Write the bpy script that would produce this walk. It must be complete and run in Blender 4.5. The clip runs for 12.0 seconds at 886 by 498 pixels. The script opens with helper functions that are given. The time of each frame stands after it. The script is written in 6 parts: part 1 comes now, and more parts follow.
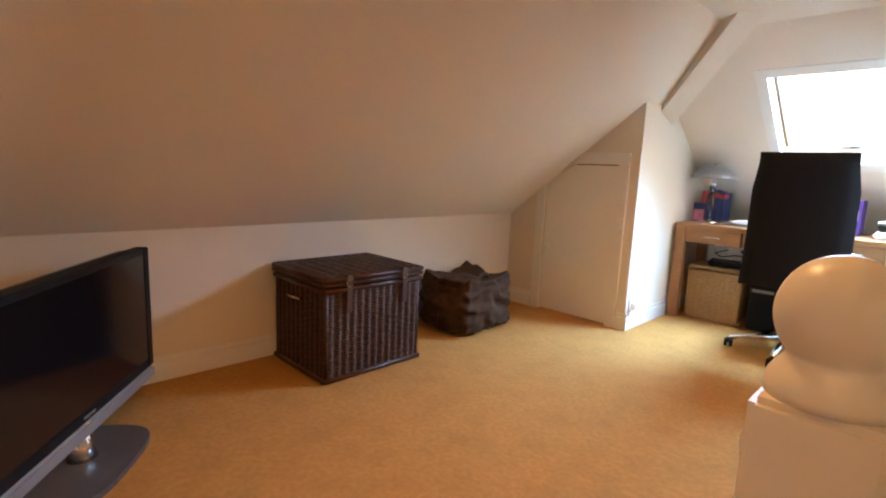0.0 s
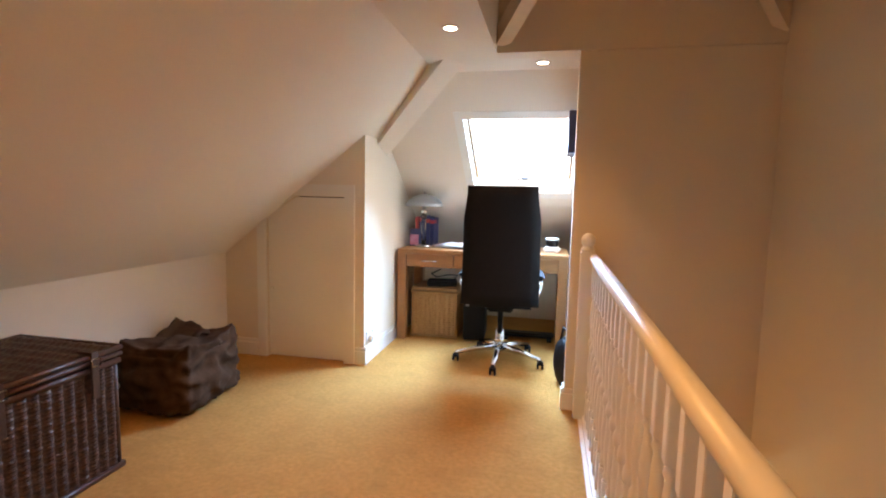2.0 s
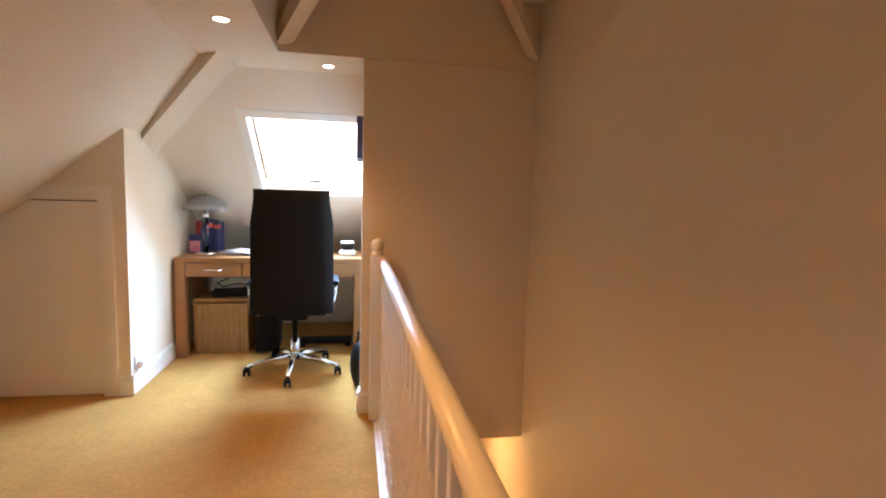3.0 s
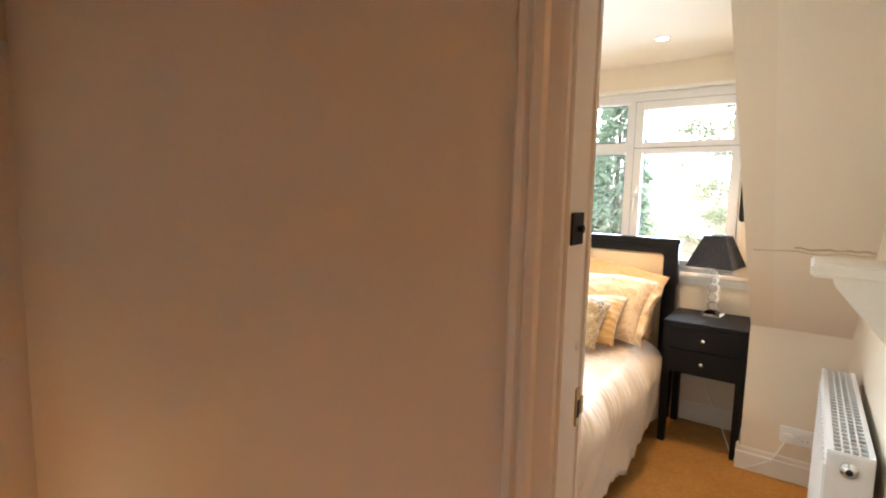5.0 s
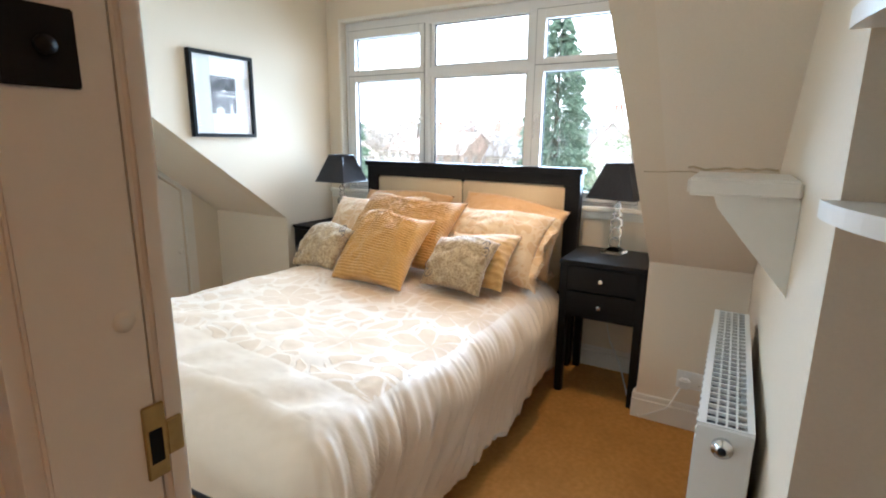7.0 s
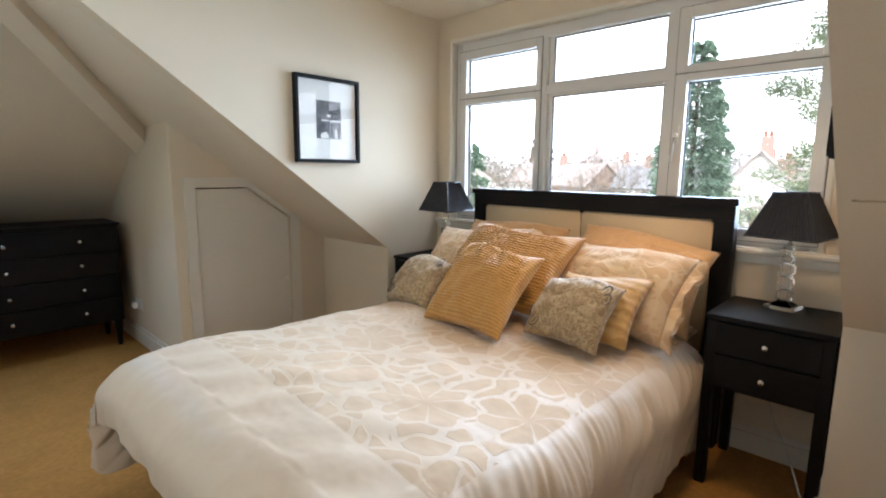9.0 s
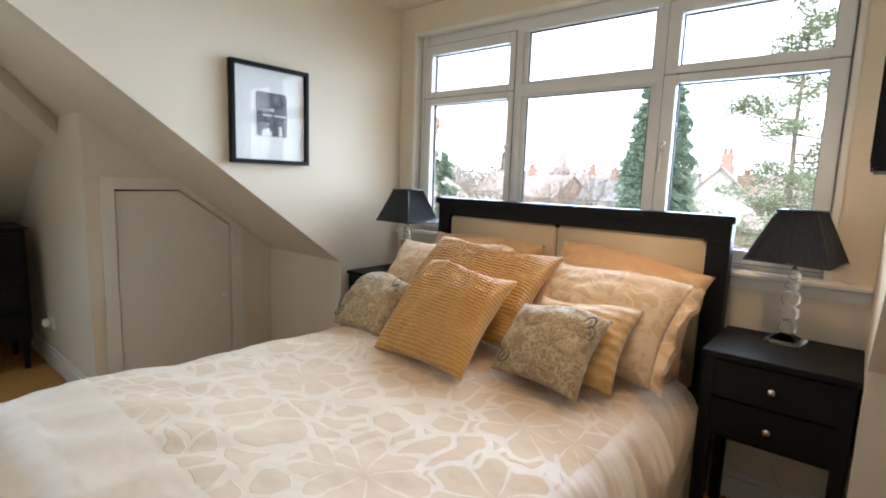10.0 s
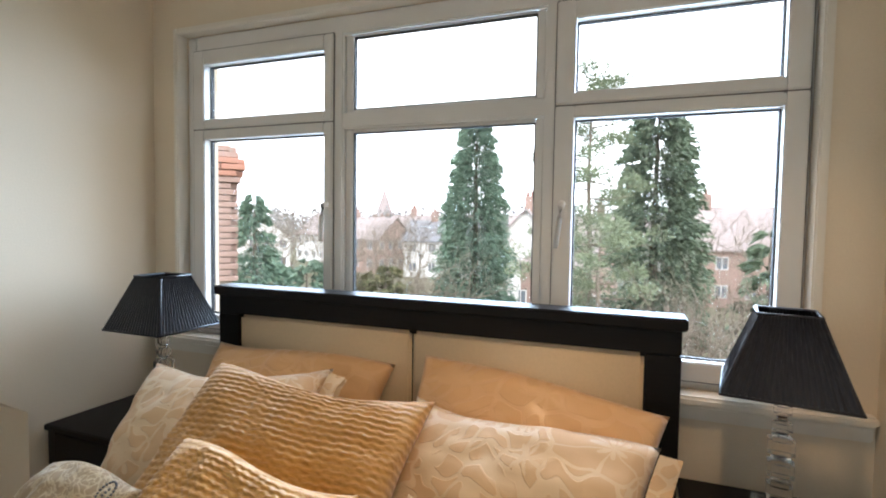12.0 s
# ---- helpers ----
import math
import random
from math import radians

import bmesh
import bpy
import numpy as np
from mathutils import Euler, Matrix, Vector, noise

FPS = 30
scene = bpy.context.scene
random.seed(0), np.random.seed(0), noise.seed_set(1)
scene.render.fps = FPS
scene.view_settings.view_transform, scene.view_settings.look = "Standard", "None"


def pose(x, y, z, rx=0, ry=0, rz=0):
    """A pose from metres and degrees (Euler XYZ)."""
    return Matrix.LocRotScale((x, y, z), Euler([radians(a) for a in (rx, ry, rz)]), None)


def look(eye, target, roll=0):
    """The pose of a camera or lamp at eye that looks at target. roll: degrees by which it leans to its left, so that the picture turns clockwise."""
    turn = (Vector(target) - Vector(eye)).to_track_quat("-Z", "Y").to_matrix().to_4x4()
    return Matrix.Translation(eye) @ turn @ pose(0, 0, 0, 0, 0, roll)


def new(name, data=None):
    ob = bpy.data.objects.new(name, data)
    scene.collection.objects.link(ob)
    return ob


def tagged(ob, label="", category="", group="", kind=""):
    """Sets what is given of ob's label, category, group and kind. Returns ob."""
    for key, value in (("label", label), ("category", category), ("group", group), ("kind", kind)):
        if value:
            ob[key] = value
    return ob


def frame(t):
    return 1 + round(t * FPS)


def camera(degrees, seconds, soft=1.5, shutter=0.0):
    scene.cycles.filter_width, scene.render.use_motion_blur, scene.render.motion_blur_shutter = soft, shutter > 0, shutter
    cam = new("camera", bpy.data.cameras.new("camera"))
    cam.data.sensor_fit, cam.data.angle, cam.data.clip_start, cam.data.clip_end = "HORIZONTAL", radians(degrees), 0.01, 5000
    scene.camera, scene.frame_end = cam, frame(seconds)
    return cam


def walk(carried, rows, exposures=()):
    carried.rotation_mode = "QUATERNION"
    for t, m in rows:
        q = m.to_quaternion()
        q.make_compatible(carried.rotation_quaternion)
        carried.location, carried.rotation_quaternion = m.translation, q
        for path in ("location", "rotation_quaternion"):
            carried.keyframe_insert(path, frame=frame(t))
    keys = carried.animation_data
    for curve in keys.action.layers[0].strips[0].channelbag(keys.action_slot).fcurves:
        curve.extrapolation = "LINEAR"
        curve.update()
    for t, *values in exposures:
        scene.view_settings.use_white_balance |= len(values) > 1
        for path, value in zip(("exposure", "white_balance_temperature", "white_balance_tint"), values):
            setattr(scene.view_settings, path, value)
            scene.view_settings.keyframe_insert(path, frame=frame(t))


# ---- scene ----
cam = camera(82.7, 12.0, soft=2.0)
PATH = [
    (0, (-0.797, 0.036, 1.09), (-2.198, 1.429, 0.778), 2.5),
    (0.5, (-0.888, 0.098, 1.133), (-2.154, 1.623, 0.864), 1.8),
    (0.7, (-0.961, 0.101, 1.138), (-2.137, 1.698, 0.876), 1.8),
    (1, (-1.035, 0.119, 1.138), (-2.064, 1.817, 0.892), 1.6),
    (1.5, (-1.098, 0.157, 1.17), (-1.836, 2.003, 0.944), 1.3),
    (2, (-1.105, 0.18, 1.202), (-1.516, 2.126, 0.991), 1.3),
    (2.5, (-1.085, 0.19, 1.237), (-1.137, 2.178, 1.022), 1.4),
    (3, (-1.027, 0.206, 1.246), (-0.679, 2.166, 1.047), 1.7),
    (3.5, (-0.945, 0.133, 1.255), (-0.186, 1.977, 1.098), 2.1),
    (3.7, (-0.885, 0.085, 1.266), (0.015, 1.864, 1.108), 2.2),
    (5.3, (-0.66, 0.126, 1.445), (1.039, 1.149, 1.194), 1.2),
    (5.5, (-0.601, 0.118, 1.432), (1.143, 1.058, 1.153), 1.3),
    (6, (-0.445, 0.082, 1.395), (1.352, 0.887, 1.041), 1.8),
    (6.3, (-0.339, 0.066, 1.374), (1.462, 0.849, 0.993), 1.9),
    (6.5, (-0.28, 0.047, 1.359), (1.5, 0.87, 0.966), 1.6),
    (7, (-0.133, 0.023, 1.328), (1.561, 0.998, 0.905), 0.7),
    (7.5, (-0.031, 0.012, 1.319), (1.563, 1.148, 0.907), -0.7),
    (7.7, (0.015, 0.014, 1.316), (1.566, 1.211, 0.914), -1.2),
    (9.3, (0.283, 0.235, 1.291), (1.71, 1.603, 0.987), 0.7),
    (9.5, (0.348, 0.274, 1.296), (1.796, 1.622, 1.0), 1.2),
    (10, (0.488, 0.377, 1.284), (2.007, 1.65, 1.01), 2.0),
    (10.5, (0.67, 0.514, 1.291), (2.28, 1.675, 1.049), 2.6),
    (11, (0.879, 0.641, 1.327), (2.582, 1.67, 1.124), 2.7),
    (11.2, (0.972, 0.69, 1.339), (2.709, 1.664, 1.152), 2.5),
    (11.5, (1.094, 0.786, 1.365), (2.89, 1.653, 1.204), 1.5),
    (12, (1.302, 0.9, 1.406), (3.174, 1.599, 1.313), 0.9),
]
walk(cam, [(t, look(eye, target, roll)) for t, eye, target, roll in PATH],
     ((0, 1.52, 7150, 13), (3.7, 1.40, 7900, 17), (5.3, 1.42, 6250, 12), (6.5, 1.05, 5800, 9), (7.5, 0.55, 5900, 10), (9.5, 0.27, 6200, 12), (12.0, -0.03, 6150, 11)))
# world and light
world = bpy.data.worlds.new("overcast_sky")
scene.world = world
world.use_nodes = True
_wn, _wl = world.node_tree.nodes, world.node_tree.links
_sky = _wn.new("ShaderNodeTexSky")
_sky.sky_type, _sky.sun_disc = "NISHITA", False
_sky.sun_elevation, _sky.sun_rotation = radians(40), radians(240)
_sky.dust_density, _sky.air_density = 6.0, 1.0
_mix = _wn.new("ShaderNodeMixRGB")
_mix.inputs[0].default_value = 0.75
_mix.inputs[2].default_value = (32.0, 32.8, 34.2, 1)
_wl.new(_sky.outputs[0], _mix.inputs[1])
_wl.new(_mix.outputs[0], _wn["Background"].inputs[0])
_wn["Background"].inputs[1].default_value = 0.15

sun = new("sun", bpy.data.lights.new("sun", "SUN"))
sun.data.energy, sun.data.angle, sun.data.color = 1.5, radians(25), (1, 0.96, 0.9)
sun.matrix_world = pose(0, 0, 20, 50, 0, -60)


def area_light(name, m, sx, sy, watts, colour, spread=140):
    d = bpy.data.lights.new(name, "AREA")
    d.shape, d.size, d.size_y, d.energy, d.color, d.spread = "RECTANGLE", sx, sy, watts, colour, radians(spread)
    ob = new(name, d)
    ob.matrix_world = m
    return ob


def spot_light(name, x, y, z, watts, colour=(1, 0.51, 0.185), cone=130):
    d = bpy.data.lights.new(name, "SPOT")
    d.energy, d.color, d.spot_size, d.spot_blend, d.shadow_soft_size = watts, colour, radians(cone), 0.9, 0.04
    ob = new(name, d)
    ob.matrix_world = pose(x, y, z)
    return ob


area_light("sky_through_window", look((2.96, 1.51, 1.55), (0, 1.51, 1.0)), 2.0, 1.05, 48, (0.57, 0.78, 1), 104)
area_light("sky_through_rooflight", look((-1.345, 4.33, 1.815), (-1.345, 3.746, 1.004)), 0.8, 0.8, 66, (0.24, 0.52, 1), 104)
area_light("sky_through_alcove_rooflight", look((0.30, 4.08, 2.0), (0.80, 3.50, 1.05)), 0.42, 0.7, 13, (0.40, 0.68, 1))
for _x, _y in ((-1.58, 2.5), (-1.58, 0.9), (-1.58, -0.6)):
    # the beam at y -0.6 comes from an unseen, added downlight
    spot_light("downlight_beam", _x, _y, 1.96, {2.5: 16, 0.9: 21, -0.6: 4.5}[_y])
spot_light("downlight_beam", -1.19, 3.2, 1.96, 2)
spot_light("downlight_beam", 2.13, 0.83, 2.27, 28, (1, 0.66, 0.36), 105)
# second bedroom downlight is unseen, added for extra light
spot_light("downlight_beam", 0.75, 2.2, 2.27, 5, (1, 0.66, 0.36), 105)
# unseen fill lamp over the landing, added to warm walls and slopes
spot_light("landing_fill", -0.55, -0.7, 2.2, 7.5, cone=172)
_d = bpy.data.lights.new("pendant_bulb", "POINT")
_d.energy, _d.color, _d.shadow_soft_size = 24, (1, 0.76, 0.46), 0.05
new("pendant_bulb", _d).location = (-0.41, 3.42, -0.47)


# materials
def material(name, colour, rough=0.6, metal=0.0, grain=0.0, scale=40, bump=0.0, stain=0.0, stain_scale=2.0, colour2=None,
             coords="Object", spec=0.5, bump_scale=None, stretch=None):
    m = bpy.data.materials.new(name)
    m.use_nodes = True
    n, l = m.node_tree.nodes, m.node_tree.links
    b = n["Principled BSDF"]
    b.inputs["Roughness"].default_value, b.inputs["Metallic"].default_value = rough, metal
    b.inputs["Specular IOR Level"].default_value = spec
    b.inputs["Base Color"].default_value = (*colour, 1)
    tc = n.new("ShaderNodeTexCoord")
    src = tc.outputs[coords]
    if stretch:
        mp = n.new("ShaderNodeMapping")
        mp.inputs["Scale"].default_value = stretch
        l.new(src, mp.inputs[0])
        src = mp.outputs[0]
    out = None
    if grain or stain or colour2:
        n1 = n.new("ShaderNodeTexNoise")
        n1.inputs["Scale"].default_value, n1.inputs["Detail"].default_value = scale, 5
        l.new(src, n1.inputs["Vector"])
        n2 = n.new("ShaderNodeTexNoise")
        n2.inputs["Scale"].default_value, n2.inputs["Detail"].default_value = stain_scale, 4
        l.new(src, n2.inputs["Vector"])
        c2 = colour2 or tuple(c * 0.6 for c in colour)
        r1 = n.new("ShaderNodeMixRGB")
        r1.inputs[1].default_value, r1.inputs[2].default_value = (*colour, 1), (*c2, 1)
        mr = n.new("ShaderNodeMapRange")
        mr.inputs[1].default_value, mr.inputs[2].default_value, mr.inputs[4].default_value = 0.35, 0.65, grain
        l.new(n1.outputs[0], mr.inputs[0])
        l.new(mr.outputs[0], r1.inputs[0])
        r2 = n.new("ShaderNodeMixRGB")
        r2.inputs[2].default_value = (*(c * 0.62 for c in colour), 1)
        mr2 = n.new("ShaderNodeMapRange")
        mr2.inputs[1].default_value, mr2.inputs[2].default_value, mr2.inputs[4].default_value = 0.45, 0.75, stain
        l.new(n2.outputs[0], mr2.inputs[0])
        l.new(mr2.outputs[0], r2.inputs[0])
        l.new(r1.outputs[0], r2.inputs[1])
        l.new(r2.outputs[0], b.inputs["Base Color"])
    if bump:
        n3 = n.new("ShaderNodeTexNoise")
        n3.inputs["Scale"].default_value, n3.inputs["Detail"].default_value = bump_scale or scale, 6
        l.new(src, n3.inputs["Vector"])
        bp = n.new("ShaderNodeBump")
        bp.inputs["Strength"].default_value, bp.inputs["Distance"].default_value = bump, 0.01
        l.new(n3.outputs[0], bp.inputs["Height"])
        l.new(bp.outputs[0], b.inputs["Normal"])
    return m


def emitter(name, colour, strength):
    m = bpy.data.materials.new(name)
    m.use_nodes = True
    b = m.node_tree.nodes["Principled BSDF"]
    b.inputs["Base Color"].default_value = (*colour, 1)
    b.inputs["Emission Color"].default_value, b.inputs["Emission Strength"].default_value = (*colour, 1), strength
    return m


WALL = material("cream_wall_paint", (0.77, 0.665, 0.52), 0.75, grain=0.06, scale=160, bump=0.08, stain=0.06, stain_scale=1.3, spec=0.3)
CEIL = material("white_ceiling_paint", (0.79, 0.695, 0.565), 0.8, grain=0.05, scale=140, bump=0.06, stain=0.05, spec=0.3)
TRIM = material("white_gloss_trim", (0.80, 0.75, 0.665), 0.35, grain=0.04, scale=60, bump=0.03, stain=0.06, stain_scale=5)
CARPET = material("gold_beige_carpet", (0.61, 0.305, 0.09), 0.95, grain=0.7, scale=42, bump=0.9, stain=0.4, stain_scale=7.0,
                  colour2=(0.49, 0.235, 0.062), spec=0.1, bump_scale=420)


# builders
def box(bm, x0, x1, y0, y1, z0, z1, bevel=0.0, seg=2):
    t = bmesh.ops.create_cube(bm, size=1)["verts"]
    for v in t:
        v.co = Vector((x0 + (v.co.x + 0.5) * (x1 - x0), y0 + (v.co.y + 0.5) * (y1 - y0), z0 + (v.co.z + 0.5) * (z1 - z0)))
    if bevel:
        es = list({e for v in t for e in v.link_edges})
        bmesh.ops.bevel(bm, geom=es, offset=bevel, segments=seg, affect="EDGES", clamp_overlap=True)
    return bm


def prism(bm, pts, axis, a, b):
    """A flat outline, given in the two other axes, drawn out from a to b along one axis."""
    def at(p, c):
        return {"x": (c, p[0], p[1]), "y": (p[0], c, p[1]), "z": (p[0], p[1], c)}[axis]
    lo = [bm.verts.new(at(p, a)) for p in pts]
    hi = [bm.verts.new(at(p, b)) for p in pts]
    n = len(pts)
    fs = [bm.faces.new(lo), bm.faces.new(hi[::-1])]
    for i in range(n):
        fs.append(bm.faces.new((lo[i], hi[i], hi[(i + 1) % n], lo[(i + 1) % n])))
    bmesh.ops.recalc_face_normals(bm, faces=fs)
    return bm


def lathe(bm, prof, seg=24, centre=(0, 0), m=None):
    """A turned shape from (radius, height) pairs."""
    rings = []
    for r, z in prof:
        if r < 1e-5:
            rings.append([bm.verts.new((centre[0], centre[1], z))])
        else:
            rings.append([bm.verts.new((centre[0] + r * math.cos(2 * math.pi * i / seg), centre[1] + r * math.sin(2 * math.pi * i / seg), z)) for i in range(seg)])
    fs = []
    for p, q in zip(rings, rings[1:]):
        for i in range(seg):
            j = (i + 1) % seg
            if len(p) == 1 and len(q) > 1:
                fs.append(bm.faces.new((p[0], q[j], q[i])))
            elif len(q) == 1 and len(p) > 1:
                fs.append(bm.faces.new((p[i], p[j], q[0])))
            elif len(p) > 1:
                fs.append(bm.faces.new((p[i], p[j], q[j], q[i])))
    for ring, flip in ((rings[0], True), (rings[-1], False)):
        if len(ring) > 1:
            fs.append(bm.faces.new(ring[::-1] if flip else ring))
    if m is not None:
        bmesh.ops.transform(bm, matrix=m, verts=[v for r in rings for v in r])
    for f in fs:
        f.smooth = True
    return bm


def tube(bm, pts, r, seg=8, closed=False):
    """A round bar along points; r is one radius or one for each point."""
    pts = [Vector(p) for p in pts]
    rs = r if isinstance(r, (list, tuple)) else [r] * len(pts)
    rings, up = [], Vector((0, 0, 1))
    for i, p in enumerate(pts):
        a, b = pts[max(0, i - 1)], pts[min(len(pts) - 1, i + 1)]
        d = (b - a).normalized() if (b - a).length > 1e-9 else up
        s = d.cross(up) if abs(d.dot(up)) < 0.98 else d.cross(Vector((1, 0, 0)))
        s.normalize()
        t = s.cross(d)
        rings.append([bm.verts.new(p + rs[i] * (s * math.cos(2 * math.pi * k / seg) + t * math.sin(2 * math.pi * k / seg))) for k in range(seg)])
    for p, q in zip(rings, rings[1:]):
        for i in range(seg):
            bm.faces.new((p[i], p[(i + 1) % seg], q[(i + 1) % seg], q[i])).smooth = True
    bm.faces.new(rings[0][::-1])
    bm.faces.new(rings[-1])
    return bm


def mesh_of(name, bm, mat, smooth=False):
    bmesh.ops.recalc_face_normals(bm, faces=bm.faces[:])
    me = bpy.data.meshes.new(name)
    bm.to_mesh(me)
    bm.free()
    if smooth:
        for p in me.polygons:
            p.use_smooth = True
    me.materials.append(mat)
    return me


def part(name, bm, mat, parent=None, label="", smooth=False):
    ob = new(name, mesh_of(name, bm, mat, smooth))
    if parent is not None:
        ob.parent = parent
    if label:
        ob["label"] = label
    return ob


def structure(name, bm, mat, label):
    return tagged(part(name, bm, mat), label, name.split("_")[0], kind="structure")


def thing(name, label, category, x=0.0, y=0.0, z=0.0, rz=0.0, group="", rx=0.0, ry=0.0):
    ob = new(name)
    ob.matrix_world = pose(x, y, z, rx, ry, rz)
    return tagged(ob, label, category, group)


def boxes(*rows, bevel=0.0):
    bm = bmesh.new()
    for r in rows:
        box(bm, *r, bevel=bevel)
    return bm


# large structure
structure("floor", boxes((-3.53, -0.87, -1.3, 5.3, -0.2, 0), (-0.87, 0.05, -1.3, 0.5, -0.2, 0), (0.05, 2.95, -0.6, 5.3, -0.2, 0), (-0.87, 0.05, 3.15, 5.3, -0.2, 0)),
          CARPET, "gold-beige short-pile carpet, worn and softly mottled")
structure("wall_west", boxes((-3.53, -3.43, -1.3, 3.45, 0, 0.76)), WALL, "low cream knee wall under the roof slope")
structure("wall_south", boxes((-3.53, 0.0, -1.4, -1.3, -0.2, 2.4)), WALL, "cream painted wall closing the landing")
structure("wall_north", boxes((-3.53, 3.0, 5.2, 5.3, 0, 0.9)), WALL, "low cream wall at the foot of the end slope")

bm = prism(bmesh.new(), [(-3.53, 0.671), (-1.86, 1.985), (-1.86, 2.11), (-3.53, 0.796)], "y", -1.3, 4.2)
structure("ceiling_study_slope", bm, CEIL, "sloping white plaster ceiling of the study")
structure("ceiling_study_flat", boxes((-1.86, -1.43, -1.3, 3.15, 1.985, 2.35), (-1.86, -0.79, 3.15, 3.42, 1.985, 2.1)), CEIL, "flat white ceiling strip with downlights")
structure("ceiling_landing", boxes((-1.43, 0.0, -1.3, 3.15, 2.35, 2.45)), CEIL, "higher white ceiling over the stairwell")


def end_slope(y):
    return 1.985 - 0.72 * (y - 3.42)


def slope_piece(bm, x0, x1, y0, y1):
    return prism(bm, [(y0, end_slope(y0)), (y1, end_slope(y1)), (y1, end_slope(y1) + 0.12), (y0, end_slope(y0) + 0.12)], "x", x0, x1)


bm = bmesh.new()
slope_piece(bm, -2.45, -1.74, 3.3, 5.25)
slope_piece(bm, -0.95, -0.79, 3.3, 5.25)
slope_piece(bm, -1.74, -0.95, 3.3, 3.755)
slope_piece(bm, -1.74, -0.95, 4.45, 5.25)
structure("ceiling_study_end_slope", bm, CEIL, "white end slope of the roof pierced by a rooflight")


def beam(a, b, width, drop):
    """A boxed rafter hanging under the line from a to b."""
    a, b = Vector(a), Vector(b)
    s = Vector((b.y - a.y, a.x - b.x, 0)).normalized() * width / 2
    d = Vector((0, 0, drop))
    bm = bmesh.new()
    vs = [bm.verts.new(p) for p in (a - s, a + s, a + s - d, a - s - d, b - s, b + s, b + s - d, b - s - d)]
    for f in ((0, 1, 2, 3), (7, 6, 5, 4), (0, 4, 5, 1), (1, 5, 6, 2), (2, 6, 7, 3), (3, 7, 4, 0)):
        bm.faces.new([vs[i] for i in f])
    return bm


structure("beam_study_hip", beam((-1.662, 3.136, 2.23), (-2.452, 3.906, 1.67), 0.15, 0.22), CEIL, "boxed white hip rafter")
structure("beam_landing_west", beam((-1.40, 3.03, 2.12), (-1.02, 2.45, 2.5), 0.08, 0.10), CEIL, "boxed white rafter over the stairwell")
structure("beam_landing_east", beam((-0.03, 3.04, 2.14), (-0.45, 2.62, 2.5), 0.06, 0.10), CEIL, "boxed white rafter over the stairwell")

bm = prism(bmesh.new(), [(-3.53, 0), (-3.09, 0), (-3.09, 1.03), (-2.86, 1.175), (-2.5, 1.175), (-2.5, 0), (-2.35, 0), (-2.35, 1.61), (-3.53, 0.68)], "y", 3.45, 3.55)
structure("wall_study_eaves", bm, WALL, "cream gable wall holding a small eaves door")
bm = prism(bmesh.new(), [(3.55, 0), (5.2, 0), (5.2, 0.75), (4.0, 1.62), (3.55, 1.62)], "x", -2.45, -2.35)
structure("wall_study_alcove_west", bm, WALL, "white side wall of the desk alcove")
bm = prism(bmesh.new(), [(3.15, -0.2), (5.2, -0.2), (5.2, 0.75), (3.5, 1.99), (3.15, 1.99)], "x", -0.89, -0.79)
structure("wall_study_alcove_east", bm, WALL, "cream side wall of the desk alcove")
structure("wall_stair_north", boxes((-0.985, 0, 3.05, 3.15, -0.2, 1.985), (-1.43, 0, 3.03, 3.15, 1.985, 2.35)), WALL, "cream stairwell end wall with a boxed head")
structure("wall_divide", boxes((0, 0.097, 0.427, 5.3, -2.7, 2.4), (0, 0.097, -1.3, -0.35, -0.2, 2.4), (0, 0.097, -0.35, 0.427, 2.0, 2.4)), WALL, "cream dividing wall with the bedroom doorway")

# bedroom shell
E0, EK = 0.785, 0.735


def east(x):
    return E0 + EK * (2.33 - x)


for nm, y0, y1 in (("ceiling_bedroom_slope_south", -0.6, 0.322), ("ceiling_bedroom_slope_north", 2.706, 4.3)):
    bm = prism(bmesh.new(), [(2.43, east(2.43)), (0.269, 2.3), (0.269, 2.42), (2.43, east(2.43) + 0.12)], "y", y0, y1)
    structure(nm, bm, CEIL, "sloping cream plaster ceiling of the bedroom")
structure("ceiling_bedroom", boxes((0.08, 0.269, -0.6, 3.05, 2.3, 2.42), (0.269, 3.0, 0.328, 2.70, 2.3, 2.42)), CEIL, "flat white bedroom ceiling")
bm = slope_piece(bmesh.new(), 0.52, 1.38, 2.9, 5.25)
slope_piece(bm, 0.08, 0.52, 2.9, 3.5)
slope_piece(bm, 0.08, 0.52, 4.2, 5.25)
structure("ceiling_bedroom_end_slope", bm, CEIL, "white end slope over the bedroom alcove")
structure("beam_bedroom_hip", beam((0.28, 2.9, 2.40), (1.33, 4.02, 1.58), 0.13, 0.20), CEIL, "boxed cream hip rafter")
cheek = [(2.33, 0), (2.95, 0), (2.95, 2.3), (0.269, 2.3), (2.33, E0)]
structure("wall_cheek_south", prism(bmesh.new(), cheek, "y", 0.228, 0.328), WALL, "cream side wall of the dormer")
structure("wall_cheek_north", prism(bmesh.new(), cheek, "y", 2.70, 2.80), WALL, "cream side wall of the dormer with a framed print")
structure("wall_knee_south", boxes((2.33, 2.43, -0.19, 0.228, 0, E0)), WALL, "low cream knee wall behind the radiator")
structure("wall_knee_north", boxes((2.33, 2.43, 2.80, 3.45, 0, E0)), WALL, "low cream knee wall beside the eaves door")
structure("wall_bedroom_south", boxes((0.639, 2.43, -0.19, -0.09, 0, 2.35)), WALL, "cream bedroom wall behind the radiator")
